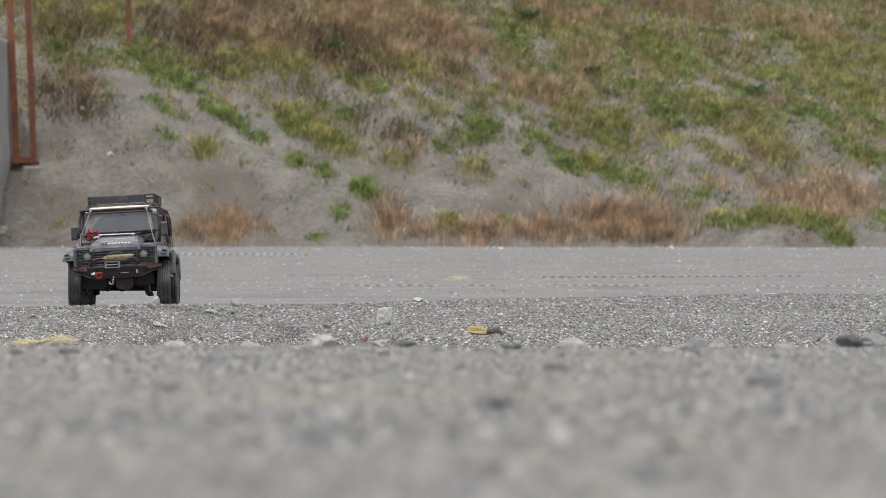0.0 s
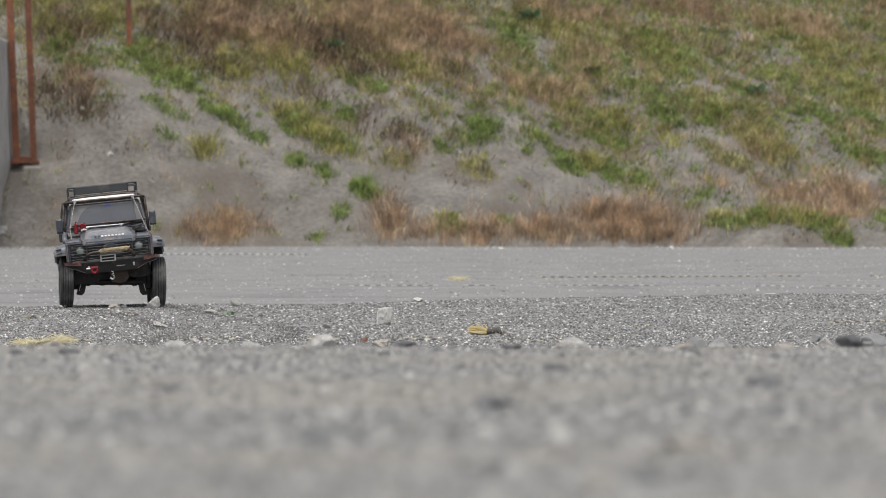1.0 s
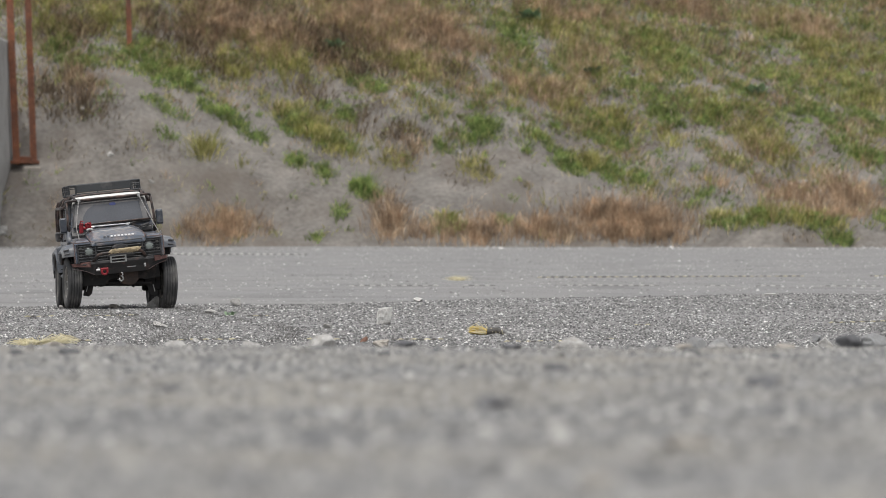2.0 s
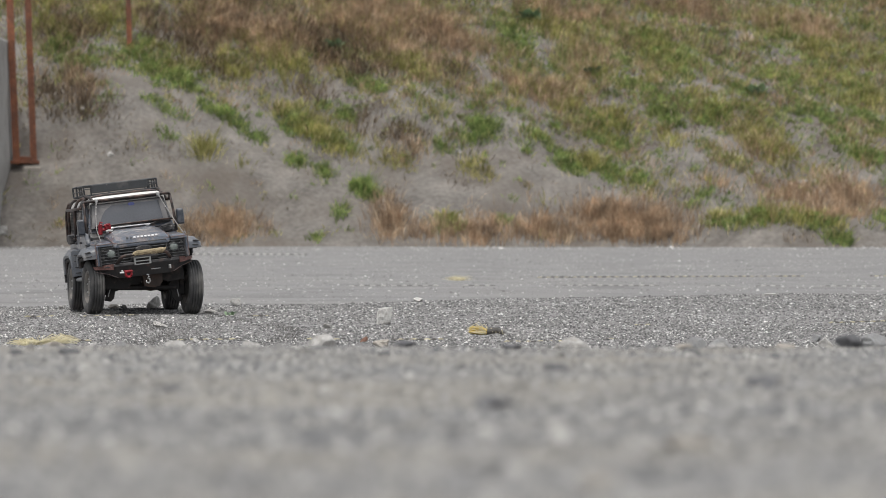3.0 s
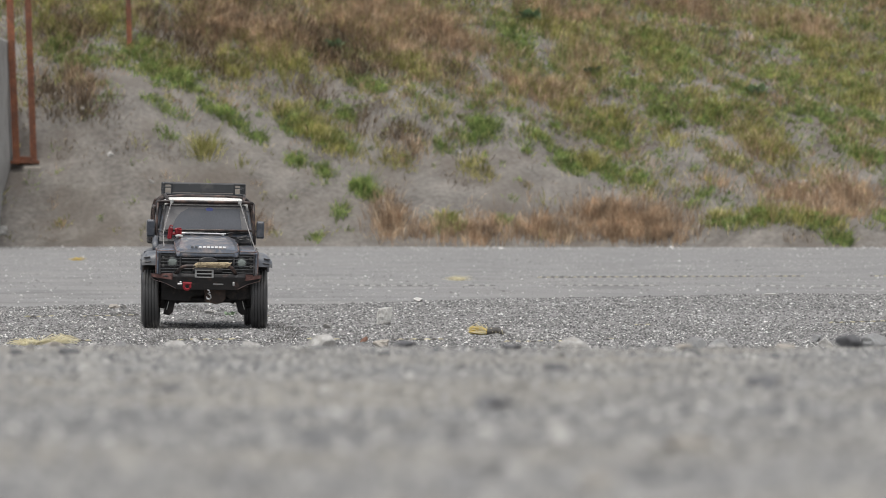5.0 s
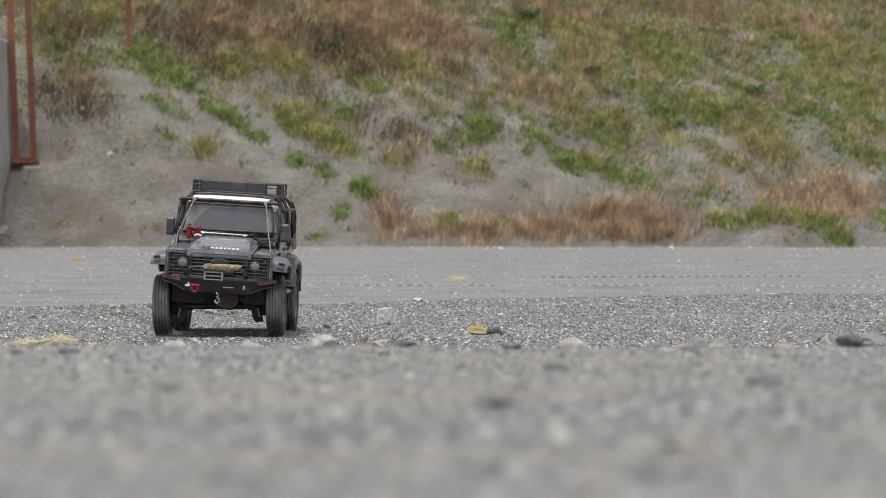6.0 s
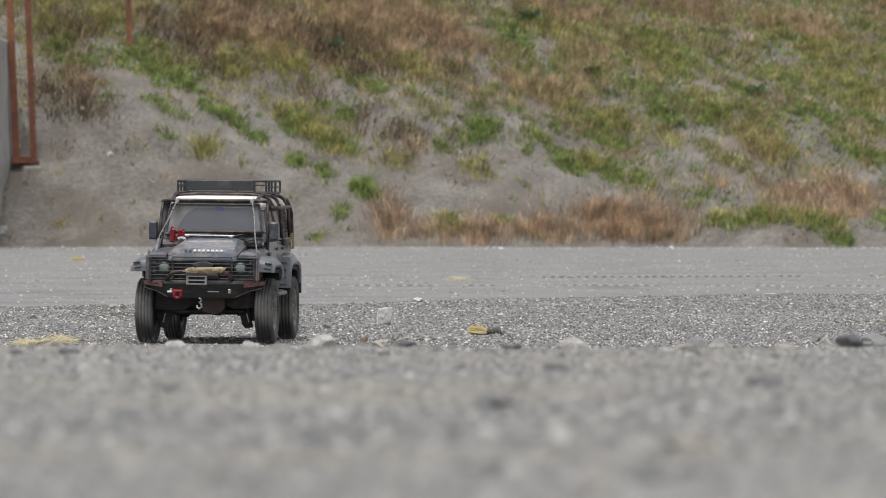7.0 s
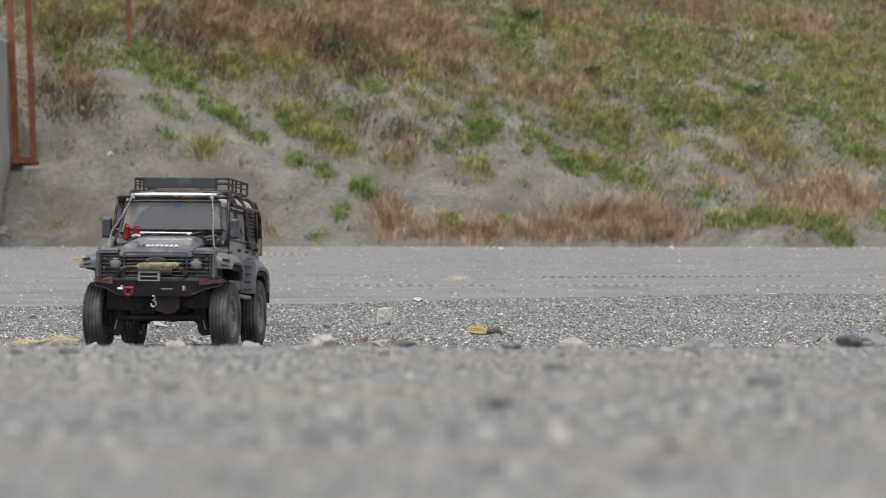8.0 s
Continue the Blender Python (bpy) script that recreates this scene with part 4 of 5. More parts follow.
def flare(y0, drop_front, drop_back, side, half=0.062, reach=0.124, top=0.158):
    """A wheel-arch flare: an arched strip with thickness that stands out from the body side."""
    bm = bmesh.new()
    rings = []
    steps = 26
    for i in range(steps + 1):
        a = math.pi * i / steps
        # squared-off arch
        cx = math.copysign(abs(math.cos(a)) ** 0.55, math.cos(a))
        cz = abs(math.sin(a)) ** 0.55
        low = drop_front if cx < 0 else drop_back
        yy, zz = y0 + half * cx, low + (top - low) * cz
        yi, zi = y0 + (half - 0.009) * cx, low + (top - 0.009 - low) * cz
        rings.append([(side * 0.094, yy, zz), (side * (reach - 0.010), yy, zz - 0.005 * cz), (side * reach, yy * 1.0, zz - 0.016 * cz - 0.001),
                      (side * (reach - 0.002), yi, zi - 0.014 * cz), (side * 0.094, yi, zi)])
    add_loft(bm, rings)
    return soften(bm, 0.0009, 2, 30)


def build_truck():
    truck = new("toy_truck")
    tagged(truck, "dusty dark grey scale-model off-road truck with white roof and roof rack", "toy truck")

    # --- body tub: sides, cab, bonnet base ---
    body = new("body")
    body.parent = truck
    rolled = [body]
    # lower tub in cross-sections from nose to tail, notched over the wheels
    sec = []
    for y, hw, lo, hi in ((-0.056, 0.088, 0.112, 0.150), (-0.03, 0.090, 0.112, 0.158), (0.03, 0.092, 0.112, 0.163), (0.066, 0.094, 0.098, 0.170), (0.10, 0.097, 0.093, 0.182),
                          (0.21, 0.097, 0.093, 0.182), (0.23, 0.097, 0.108, 0.182), (0.35, 0.097, 0.108, 0.182), (0.395, 0.095, 0.098, 0.181), (0.402, 0.090, 0.102, 0.177)):
        c = 0.006
        sec.append([(-hw, y, lo + c), (-hw + c, y, lo), (hw - c, y, lo), (hw, y, lo + c), (hw + 0.001, y, (lo + hi) / 2), (hw, y, hi - c), (hw - c, y, hi), (-hw + c, y, hi), (-hw, y, hi - c), (-hw - 0.001, y, (lo + hi) / 2)])
    part("tub", soften(loft(sec), 0.0015), PAINT, body, "dusty dark grey painted lower body")
    # front wings with rounded brows over the lamps
    for s in (-1, 1):
        r = []
        for y, z, o in ((-0.067, 0.1575, 0.0955), (-0.063, 0.1600, 0.0985), (-0.0505, 0.162, 0.0995), (-0.045, 0.162, 0.0995), (0.02, 0.165, 0.100), (0.062, 0.168, 0.100)):
            deep = 0.005 if y < -0.05 else 0.016
            r.append([(s * 0.0642, y, z - deep), (s * o, y, z - deep), (s * o, y, z - 0.004), (s * (o - 0.006), y, z), (s * 0.068, y, z + 0.001), (s * 0.0642, y, z - 0.002)])
        part("front_wing", soften(loft(r), 0.0022), PAINT, body)
        # lamp surround corner post
        part("wing_corner", box((s * 0.0968, -0.0515, 0.134), (0.007, 0.028, 0.046), 0.003), PAINT, body)
        # bolts and scuffed edge
        part("wing_edge", box((s * 0.0995, -0.045, 0.128), (0.0035, 0.006, 0.04), 0.001), RUST_CAP, body, "scuffed reddish wing edge")
    # bonnet with a raised centre
    r = []
    for y, z, hw, up, k in ((-0.067, 0.150, 0.059, 0.003, 0.90), (-0.064, 0.1575, 0.0615, 0.0055, 0.89), (-0.05, 0.1628, 0.063, 0.0080, 0.87), (0.0, 0.170, 0.063, 0.0105, 0.80), (0.05, 0.178, 0.063, 0.0110, 0.74), (0.062, 0.180, 0.063, 0.009, 0.72)):
        r.append([(-hw, y, 0.148), (-hw, y, z - 0.003), (-hw + 0.003, y, z), (-hw * (0.55 * k + 0.45), y, z + up * 0.2), (-hw * k, y, z + up * 0.62), (-hw * k * 0.8, y, z + up * 0.75), (hw * k * 0.8, y, z + up * 0.75), (hw * k, y, z + up * 0.62), (hw * (0.55 * k + 0.45), y, z + up * 0.2), (hw - 0.003, y, z), (hw, y, z - 0.003), (hw, y, 0.148)])
    bonnet = part("bonnet", soften(loft(r), 0.0018), PAINT, body, "dusty grey bonnet with raised centre")
    # plain bars in place of lettering along the bonnet's front edge
    for k in range(9):
        b = box((-0.0295 + k * 0.0079, -0.0632, 0.1655), (0.0052, 0.0012, 0.0052), 0.0004, Matrix.Rotation(radians(-52), 4, "X"))
        part("letter_bar", b, LETTER if k > 1 else RACK_GREY, body, "white letter-sized bar" if k > 1 else "worn-off letter-sized bar")
    # paint worn through along the edges
    part("worn_edge", tube(rounded([(-0.0625, 0.02, 0.1712), (-0.0625, -0.050, 0.1615), (-0.060, -0.0645, 0.1565), (0.060, -0.0645, 0.1565), (0.0625, -0.050, 0.1615), (0.0625, 0.02, 0.1712)], 0.004), 0.0011, 6), WORN_EDGE, body, "reddish worn bonnet edge")
    for s in (-1, 1):
        part("worn_edge", tube(rounded([(s * 0.065, -0.0668, 0.1580), (s * 0.0945, -0.0665, 0.1570), (s * 0.0990, -0.058, 0.1580), (s * 0.0998, 0.0, 0.1600)], 0.003), 0.0010, 6), WORN_EDGE, body, "reddish worn wing edge")
        part("worn_edge", tube([(s * 0.1002, -0.0645, 0.157), (s * 0.1002, -0.0650, 0.114)], 0.0009, 6), WORN_EDGE, body, "reddish worn lamp panel edge")
    # front grille
    part("grille_backing", box((0, -0.0575, 0.132), (0.188, 0.004, 0.044), 0.001), BLACK_PLASTIC, body)
    for k in range(6):
        part("grille_slat", box((0, -0.0635, 0.1155 + k * 0.0066), (0.100, 0.007, 0.0020), 0.0006), SLAT, body)
    part("grille_frame", box((0, -0.0640, 0.1535), (0.108, 0.006, 0.0034), 0.001), BLACK_PLASTIC, body)
    part("grille_frame", box((0, -0.0640, 0.1115), (0.108, 0.006, 0.0034), 0.001), BLACK_PLASTIC, body)
    part("winch_cover", loft([[(0.002 + q * 0.018 * math.cos(a), yy, 0.1395 + q * 0.007 * math.sin(a)) for a in [k * math.tau / 14 for k in range(14)]] for q, yy in ((1, -0.064), (1, -0.072), (0.8, -0.074))]), BLACK_PLASTIC, body, "black rounded winch cover")
    for s in (-1, 1):
        for x in (0.0525, 0.0925):
            part("lamp_frame", box((s * x, -0.064, 0.132), (0.0035, 0.006, 0.044), 0.001), BLACK_PLASTIC, body)
        for k in range(6):
            part("lamp_slat", box((s * 0.0725, -0.0650, 0.1155 + k * 0.0066), (0.0385, 0.0030, 0.0015), 0.0004), SLAT, body)
        ring = [(k * math.tau / 24) for k in range(24)]
        lamp = part("headlight", loft([[(s * 0.068 + q * math.cos(a), y, 0.1355 + q * math.sin(a)) for a in ring] for q, y in ((0.0112, -0.058), (0.0112, -0.0655), (0.0098, -0.066), (0.0096, -0.0635))]), BLACK_PLASTIC, body, "round headlight in a black bezel")
        lens = loft([[(s * 0.068 + q * math.cos(a), y, 0.1355 + q * math.sin(a)) for a in ring] for q, y in ((0.0096, -0.061), (0.0095, -0.0645), (0.0078, -0.066), (0.0042, -0.067), (0.001, -0.0672))])
        part("headlight_lens", lens, LAMP_GLASS, body, "pale grey headlight lens", True)
        for z in (0.128, 0.1435):
            part("side_lamp", loft([[(s * 0.0862 + q * math.cos(a), y, z + q * math.sin(a)) for a in ring[::2]] for q, y in ((0.0034, -0.058), (0.0034, -0.0655), (0.0022, -0.067))]), AMBER, body, "small round lamp")
    # scuttle, windscreen and frame
    part("scuttle", loft([[(-0.092, y, 0.165), (0.092, y, 0.165), (0.092, y, z), (-0.092, y, z)] for y, z in ((0.060, 0.174), (0.068, 0.184), (0.082, 0.190))]), BLACK_PLASTIC, body)
    lean = 0.022
    zb, zt, yb, yt = 0.192, 0.249, 0.070, 0.070 + lean

    def ws(x, z, d=0.0):
        return (x, yb + (z - zb) / (zt - zb) * lean + d, z)
    # cab glasshouse: a solid shell with recessed panes
    r = []
    for z, hw, y0, y1 in ((0.178, 0.095, 0.066, 0.399), (0.192, 0.0935, 0.072, 0.399), (0.249, 0.083, 0.094, 0.392), (0.253, 0.082, 0.096, 0.390)):
        r.append([(-hw, y0 + 0.004, z), (-hw + 0.006, y0, z), (hw - 0.006, y0, z), (hw, y0 + 0.004, z), (hw, y1, z), (-hw, y1, z)])
    part("cab_shell", soften(loft(r), 0.0025), PAINT, body, "grey painted cab pillars and sides")
    pane = loft([[ws(-0.087, zb + 0.002, d), ws(0.087, zb + 0.002, d), ws(0.078, zt - 0.004, d), ws(-0.078, zt - 0.004, d)] for d in (-0.0035, -0.001)])
    part("windscreen", pane, CLEAR_DUSTY, body, "dusty clear windscreen border")
    wiped = [ws(-0.068, zb + 0.006, -0.0045), ws(0.073, zb + 0.004, -0.0045), ws(0.068, zt - 0.009, -0.0045), ws(-0.034, zt - 0.009, -0.0045), ws(-0.050, zt - 0.018, -0.0045), ws(-0.060, zb + 0.026, -0.0045)]
    part("wiped_glass", loft([wiped, [(x, y + 0.0015, z) for x, y, z in wiped]]), SMOKED, body, "dark smoked glass swept clean by the wiper")
    part("windscreen_seal", tube(rounded([ws(-0.087, zb + 0.001, -0.004), ws(0.087, zb + 0.001, -0.004)], 0.004), 0.0030, 6), BLACK_PLASTIC, body)
    part("windscreen_seal", tube([ws(-0.0785, zt - 0.003, -0.004), ws(0.0785, zt - 0.003, -0.004)], 0.0018, 6), BLACK_PLASTIC, body)
    for s in (-1, 1):
        part("windscreen_seal", tube([ws(s * 0.0875, zb, -0.004), ws(s * 0.079, zt - 0.003, -0.004)], 0.002, 6), BLACK_PLASTIC, body)
    part("sticker", loft([[(0.008 + 0.0075 * math.cos(k * math.tau / 12), ws(0, 0.238, d)[1], 0.2385 + 0.0038 * math.sin(k * math.tau / 12)) for k in range(12)] for d in (-0.0056, -0.0046)]), BLUE_BADGE, body, "small blue sticker")
    # wipers
    part("wiper", tube([ws(-0.030, 0.187, -0.012), ws(0.0, 0.1935, -0.009), ws(0.07, 0.1945, -0.007)], 0.0013, 6), BLACK_PLASTIC, body)
    part("wiper", tube([ws(0.03, 0.187, -0.012), ws(0.055, 0.194, -0.009)], 0.0016, 6), BLACK_PLASTIC, body)
    part("wiper", tube([ws(-0.062, 0.196, -0.007), ws(0.02, 0.1965, -0.007), ws(0.072, 0.1975, -0.007)], 0.0013, 6), BLACK_PLASTIC, body)
    part("air_intake", tube(rounded([(0.062, 0.035, 0.170), (0.062, 0.035, 0.182), (0.082, 0.045, 0.186)], 0.006), 0.003, 8), BLACK_PLASTIC, body, "bent black intake pipe on the wing")
    part("cowl_vent", box((0.074, 0.052, 0.176), (0.030, 0.016, 0.012), 0.003), BLACK_PLASTIC, body)
    # jack laid across the scuttle
    part("jack_bar", tube([(-0.058, 0.046, 0.191), (0.040, 0.048, 0.1905)], 0.0016, 8), SILVER, body, "bright steel jack bar")
    jack = bmesh.new()
    add_box(jack, (-0.071, 0.044, 0.190), (0.009, 0.010, 0.024), 0.002, Matrix.Rotation(radians(6), 4, "Y"))
    add_box(jack, (-0.056, 0.044, 0.1945), (0.011, 0.009, 0.013), 0.002, Matrix.Rotation(radians(-18), 4, "Y"))
    add_box(jack, (-0.064, 0.046, 0.189), (0.016, 0.008, 0.006), 0.002)
    add_tube(jack, [(-0.073, 0.036, 0.199), (-0.071, 0.036, 0.206), (-0.066, 0.036, 0.204)], 0.0018, 6)
    add_tube(jack, [(-0.052, 0.038, 0.181), (-0.050, 0.038, 0.190), (-0.051, 0.038, 0.2015)], 0.0022, 8)
    add_tube(jack, [(-0.058, 0.037, 0.2), (-0.048, 0.037, 0.196)], 0.0017, 8)
    part("jack_head", jack, RED, body, "red anodised jack head")
    part("jack_pin", tube([(-0.060, 0.036, 0.184), (-0.054, 0.036, 0.186), (-0.046, 0.036, 0.184)], 0.003, 8), ALUMINIUM, body)
    part("bar_clip", box((-0.045, 0.046, 0.190), (0.008, 0.006, 0.004), 0.001), SILVER, body)
    part("bar_clip", box((0.033, 0.047, 0.189), (0.009, 0.006, 0.004), 0.001, Matrix.Rotation(radians(20), 4, "Y")), SILVER, body)
    # roof: white, crowned and rounded
    r = []
    for y, z, hw in ((0.090, 0.2525, 0.080), (0.092, 0.2580, 0.081), (0.105, 0.2615, 0.083), (0.25, 0.2630, 0.084), (0.375, 0.2615, 0.083), (0.397, 0.2580, 0.081), (0.400, 0.2525, 0.080)):
        k = z - 0.250
        r.append([(-hw - 0.004, y, 0.237), (-hw - 0.002, y, 0.249), (-hw + 0.003, y, 0.250 + 0.55 * k), (-hw + 0.012, y, 0.250 + 0.9 * k), (-hw * 0.5, y, z), (hw * 0.5, y, z), (hw - 0.012, y, 0.250 + 0.9 * k), (hw - 0.003, y, 0.250 + 0.55 * k), (hw + 0.002, y, 0.249), (hw + 0.004, y, 0.237)])
    part("roof", loft(r), ROOF_WHITE, body, "white painted roof", True)
    part("gutter", box((0, 0.089, 0.2505), (0.150, 0.004, 0.003), 0.001), BLACK_PLASTIC, body)
    # sides: doors, windows, louvres, flares, steps, mirrors
    for s in (-1, 1):
        def side_x(z, d=0.0):
            return s * (0.0945 - 0.0115 * max(0.0, (z - 0.186) / 0.063) + d)

        def side_pane(y0, y1, z0, z1, d, skew=0.0):
            ring = [(y0, z0), (y1, z0), (y1, z1), (y0 + skew, z1)]
            return loft([[(side_x(z, e), y, z) for y, z in ring] for e in (d, d + 0.0015)])
        part("door_window", side_pane(0.092, 0.165, 0.195, 0.242, 0.0006, 0.016), CLEAR_DUSTY, body, "dusty front door window")
        part("door_window", side_pane(0.104, 0.160, 0.199, 0.238, 0.0022, 0.012), SMOKED, body, "dark front door glass")
        part("door_window", side_pane(0.182, 0.262, 0.195, 0.242, 0.0006), SMOKED, body, "dark rear door glass")
        louvre = part("louvre_panel", side_pane(0.275, 0.375, 0.194, 0.243, 0.0006), BLACK_PLASTIC, body, "black louvred side panel")
        for k in range(7):
            z = 0.198 + k * 0.0065
            part("louvre", box((side_x(z, 0.003), 0.325, z), (0.0035, 0.092, 0.0028), 0.0005), BLACK_PLASTIC, louvre)
        door = part("door", box((s * 0.0985, 0.128, 0.139), (0.003, 0.108, 0.082), 0.0012), PAINT, body, "grey front door skin")
        part("door_handle", box((s * 0.1015, 0.165, 0.166), (0.004, 0.016, 0.005), 0.001), BLACK_PLASTIC, door)
        for z in (0.118, 0.158):
            part("door_hinge", box((s * 0.1015, 0.076, z), (0.004, 0.012, 0.006), 0.001), BLACK_PLASTIC, door)
        door = part("door", box((s * 0.0985, 0.218, 0.139), (0.003, 0.066, 0.082), 0.0012), PAINT, body, "grey rear door skin")
        part("door_handle", box((s * 0.1015, 0.240, 0.166), (0.004, 0.014, 0.005), 0.001), BLACK_PLASTIC, door)
        part("wing_vent", box((s * 0.1025, 0.060, 0.137), (0.003, 0.010, 0.048), 0.0008), BLACK_PLASTIC, body, "black slotted wing vent")
        for k in range(8):
            part("vent_slat", box((s * 0.1045, 0.060, 0.117 + k * 0.0056), (0.0022, 0.010, 0.0026), 0.0004), GREY_PLASTIC, body)
        part("waist_trim", box((s * 0.0985, 0.235, 0.183), (0.004, 0.29, 0.004), 0.001), GREY_PLASTIC, body)
        part("arch_liner", flare(0.0, 0.130, 0.112, s, 0.0535, 0.125, 0.1492), UNDERSIDE, body, "black inside of the wheel arch")
        part("arch_liner", flare(WHEELBASE, 0.090, 0.096, s, 0.0635, 0.1185, 0.1492), UNDERSIDE, body, "black inside of the wheel arch")
        f = part("front_flare", flare(0.0, 0.128, 0.116, s, 0.062, 0.129), GREY_PLASTIC, body, "matt grey front wheel-arch flare")
        for k in range(3):
            part("flare_slot", box((s * 0.1283, -0.026 + k * 0.026, 0.1365), (0.003, 0.010, 0.0022), 0.0004), BLACK_PLASTIC, f)
        for k in range(2):
            part("flare_slot", box((s * (0.116 + 0.002 * k), -0.0615, 0.1345 + k * 0.009), (0.013, 0.004, 0.0028), 0.0006, Matrix.Rotation(s * radians(8), 4, "Y")), BLACK_PLASTIC, f)
        f = part("rear_flare", flare(WHEELBASE, 0.094, 0.100, s, 0.072, 0.122), GREY_PLASTIC, body, "matt grey rear wheel-arch flare")
        part("rear_flare_face", loft([[(s * 0.0965, 0.199, z), (s * 0.119, 0.211, z), (s * 0.119, 0.223, z), (s * 0.0965, 0.223, z)] for z in (0.094, 0.12, 0.150)]), GREY_PLASTIC, body, "matt grey front face of the rear flare")
        for k in range(4):
            part("flare_slot", box((s * 0.109, 0.2035, 0.101 + k * 0.013), (0.012, 0.0025, 0.0022), 0.0004, Matrix.Rotation(s * radians(26), 4, "Z")), BLACK_PLASTIC, f)
        part("mirror_arm", tube(rounded([(s * 0.092, 0.072, 0.196), (s * 0.103, 0.066, 0.196), (s * 0.1085, 0.066, 0.198)], 0.003), 0.0018, 6), BLACK_PLASTIC, body)
        mirror = part("mirror", loft([[(s * 0.1095 + a * 0.8, y, 0.199 + b) for a, b in ((-q * 0.010, -q * 0.014), (-q * 0.0085, -q * 0.017), (q * 0.0085, -q * 0.017), (q * 0.010, -q * 0.014), (q * 0.010, q * 0.014), (q * 0.0075, q * 0.0175), (-q * 0.0075, q * 0.0175), (-q * 0.010, q * 0.014))] for q, y in ((0.78, 0.057), (0.95, 0.060), (1.0, 0.066), (0.98, 0.071))]), MIRROR_SHELL, body, "boxy blue-black side mirror")
        # side steps
        step = part("side_step", tube(rounded([(s * 0.090, 0.075, 0.090), (s * 0.114, 0.080, 0.086), (s * 0.114, 0.200, 0.086), (s * 0.090, 0.206, 0.090)], 0.01), 0.0036, 8), GREY_PLASTIC, body, "scratched grey rock slider")
        part("side_step_plate", box((s * 0.103, 0.14, 0.087), (0.018, 0.11, 0.003), 0.001), RACK_GREY, body)
        part("mud_flap", box((s * 0.104, 0.362, 0.098), (0.034, 0.003, 0.034), 0.001), BLACK_PLASTIC, body)
        # cords from the cage to the wing
        part("limb_cord", tube([(s * 0.068, 0.076, 0.254), (s * 0.0765, 0.045, 0.225), (s * 0.086, -0.010, 0.190), (s * (0.095 if s > 0 else 0.085), -0.048, 0.163)], 0.0011, 6), CORD, body, "thin grey cord")
        top, foot = Vector((s * 0.068, 0.074, 0.254)), Vector((s * 0.0765, 0.0435, 0.225))
        for k in (0.15, 0.5, 1.0):
            p = top.lerp(foot, k)
            part("cord_knot", tube([p, p - Vector((0, 0.0010, 0.0022))], [0.0017, 0.0012], 6), ALUMINIUM, body, "pale knot on the cord")
        part("cord_eye", tube([(s * 0.097, -0.050, 0.158), (s * 0.099, -0.053, 0.162), (s * 0.097, -0.056, 0.166), (s * 0.095, -0.053, 0.162)], 0.0013, 6, True), SILVER, body)
    part("snorkel", tube(rounded([(-0.100, 0.03, 0.160), (-0.100, 0.062, 0.176), (-0.098, 0.082, 0.196), (-0.091, 0.098, 0.246)], 0.015), 0.0058, 10), GREY_PLASTIC, body, "dark grey snorkel up the windscreen pillar", True)
    part("snorkel_head", box((-0.0905, 0.092, 0.2505), (0.017, 0.020, 0.010), 0.003), BLACK_PLASTIC, body)
    # coil of rope and fittings on the rear side
    coil = bmesh.new()
    for k in range(3):
        add_tube(coil, [(0.1025 + 0.0012 * k, 0.350 + 0.010 * math.cos(a + k), 0.178 + 0.013 * math.sin(a)) for a in [j * math.tau / 14 for j in range(14)]], 0.0027, 6, True)
    add_tube(coil, [(0.103, 0.345, 0.176), (0.104, 0.335, 0.166), (0.103, 0.332, 0.160)], 0.0016, 6)
    part("rope_coil", coil, TAN_ROPE, body, "tan rope coil tied at the rear side")
    part("filler_box", box((-0.104, 0.29, 0.176), (0.016, 0.04, 0.022), 0.003), BLACK_PLASTIC, body)
    part("filler_box", box((0.102, 0.262, 0.178), (0.012, 0.05, 0.014), 0.003), BLACK_PLASTIC, body)
    part("interior_floor", box((0, 0.18, 0.098), (0.17, 0.40, 0.012), 0.002), BLACK_PLASTIC, body)

    # --- outer cage of tubes ---
    cage = new("cage")
    cage.parent = truck
    rolled.append(cage)
    t = 0.0033
    part("front_bar", tube(rounded([(-0.097, 0.110, 0.240), (-0.095, 0.082, 0.2525), (-0.078, 0.079, 0.2532), (0.078, 0.079, 0.2532), (0.095, 0.082, 0.2525), (0.097, 0.110, 0.240)], 0.014), t * 0.95, 8), CAGE_BLACK, cage, "worn black front cage bar", True)
    for y, h in ((0.150, 0.2645), (0.240, 0.2650), (0.345, 0.2645)):
        part("hoop", tube(rounded([(-0.1005, y, 0.172 if y > 0.2 else 0.240), (-0.097, y, 0.240), (-0.086, y, h - 0.004), (-0.05, y, h), (0.05, y, h), (0.086, y, h - 0.004), (0.097, y, 0.240), (0.1005, y, 0.172 if y > 0.2 else 0.240)], 0.016, 5), t, 8), CAGE_BLACK, cage, "worn dark cage hoop over the roof", True)
    for s in (-1, 1):
        part("side_rail", tube([(s * 0.097, 0.104, 0.241), (s * 0.0985, 0.24, 0.240), (s * 0.0985, 0.356, 0.241)], t, 8), CAGE_BLACK, cage, "", True)
        part("brace", tube(rounded([(s * 0.074, 0.080, 0.2525), (s * 0.079, 0.11, 0.2635), (s * 0.080, 0.163, 0.2665)], 0.02), t * 0.9, 8), CAGE_BLACK, cage)
        part("rear_leg", tube(rounded([(s * 0.094, 0.345, 0.255), (s * 0.100, 0.368, 0.235), (s * 0.101, 0.380, 0.172)], 0.02), t, 8), CAGE_BLACK, cage, "", True)
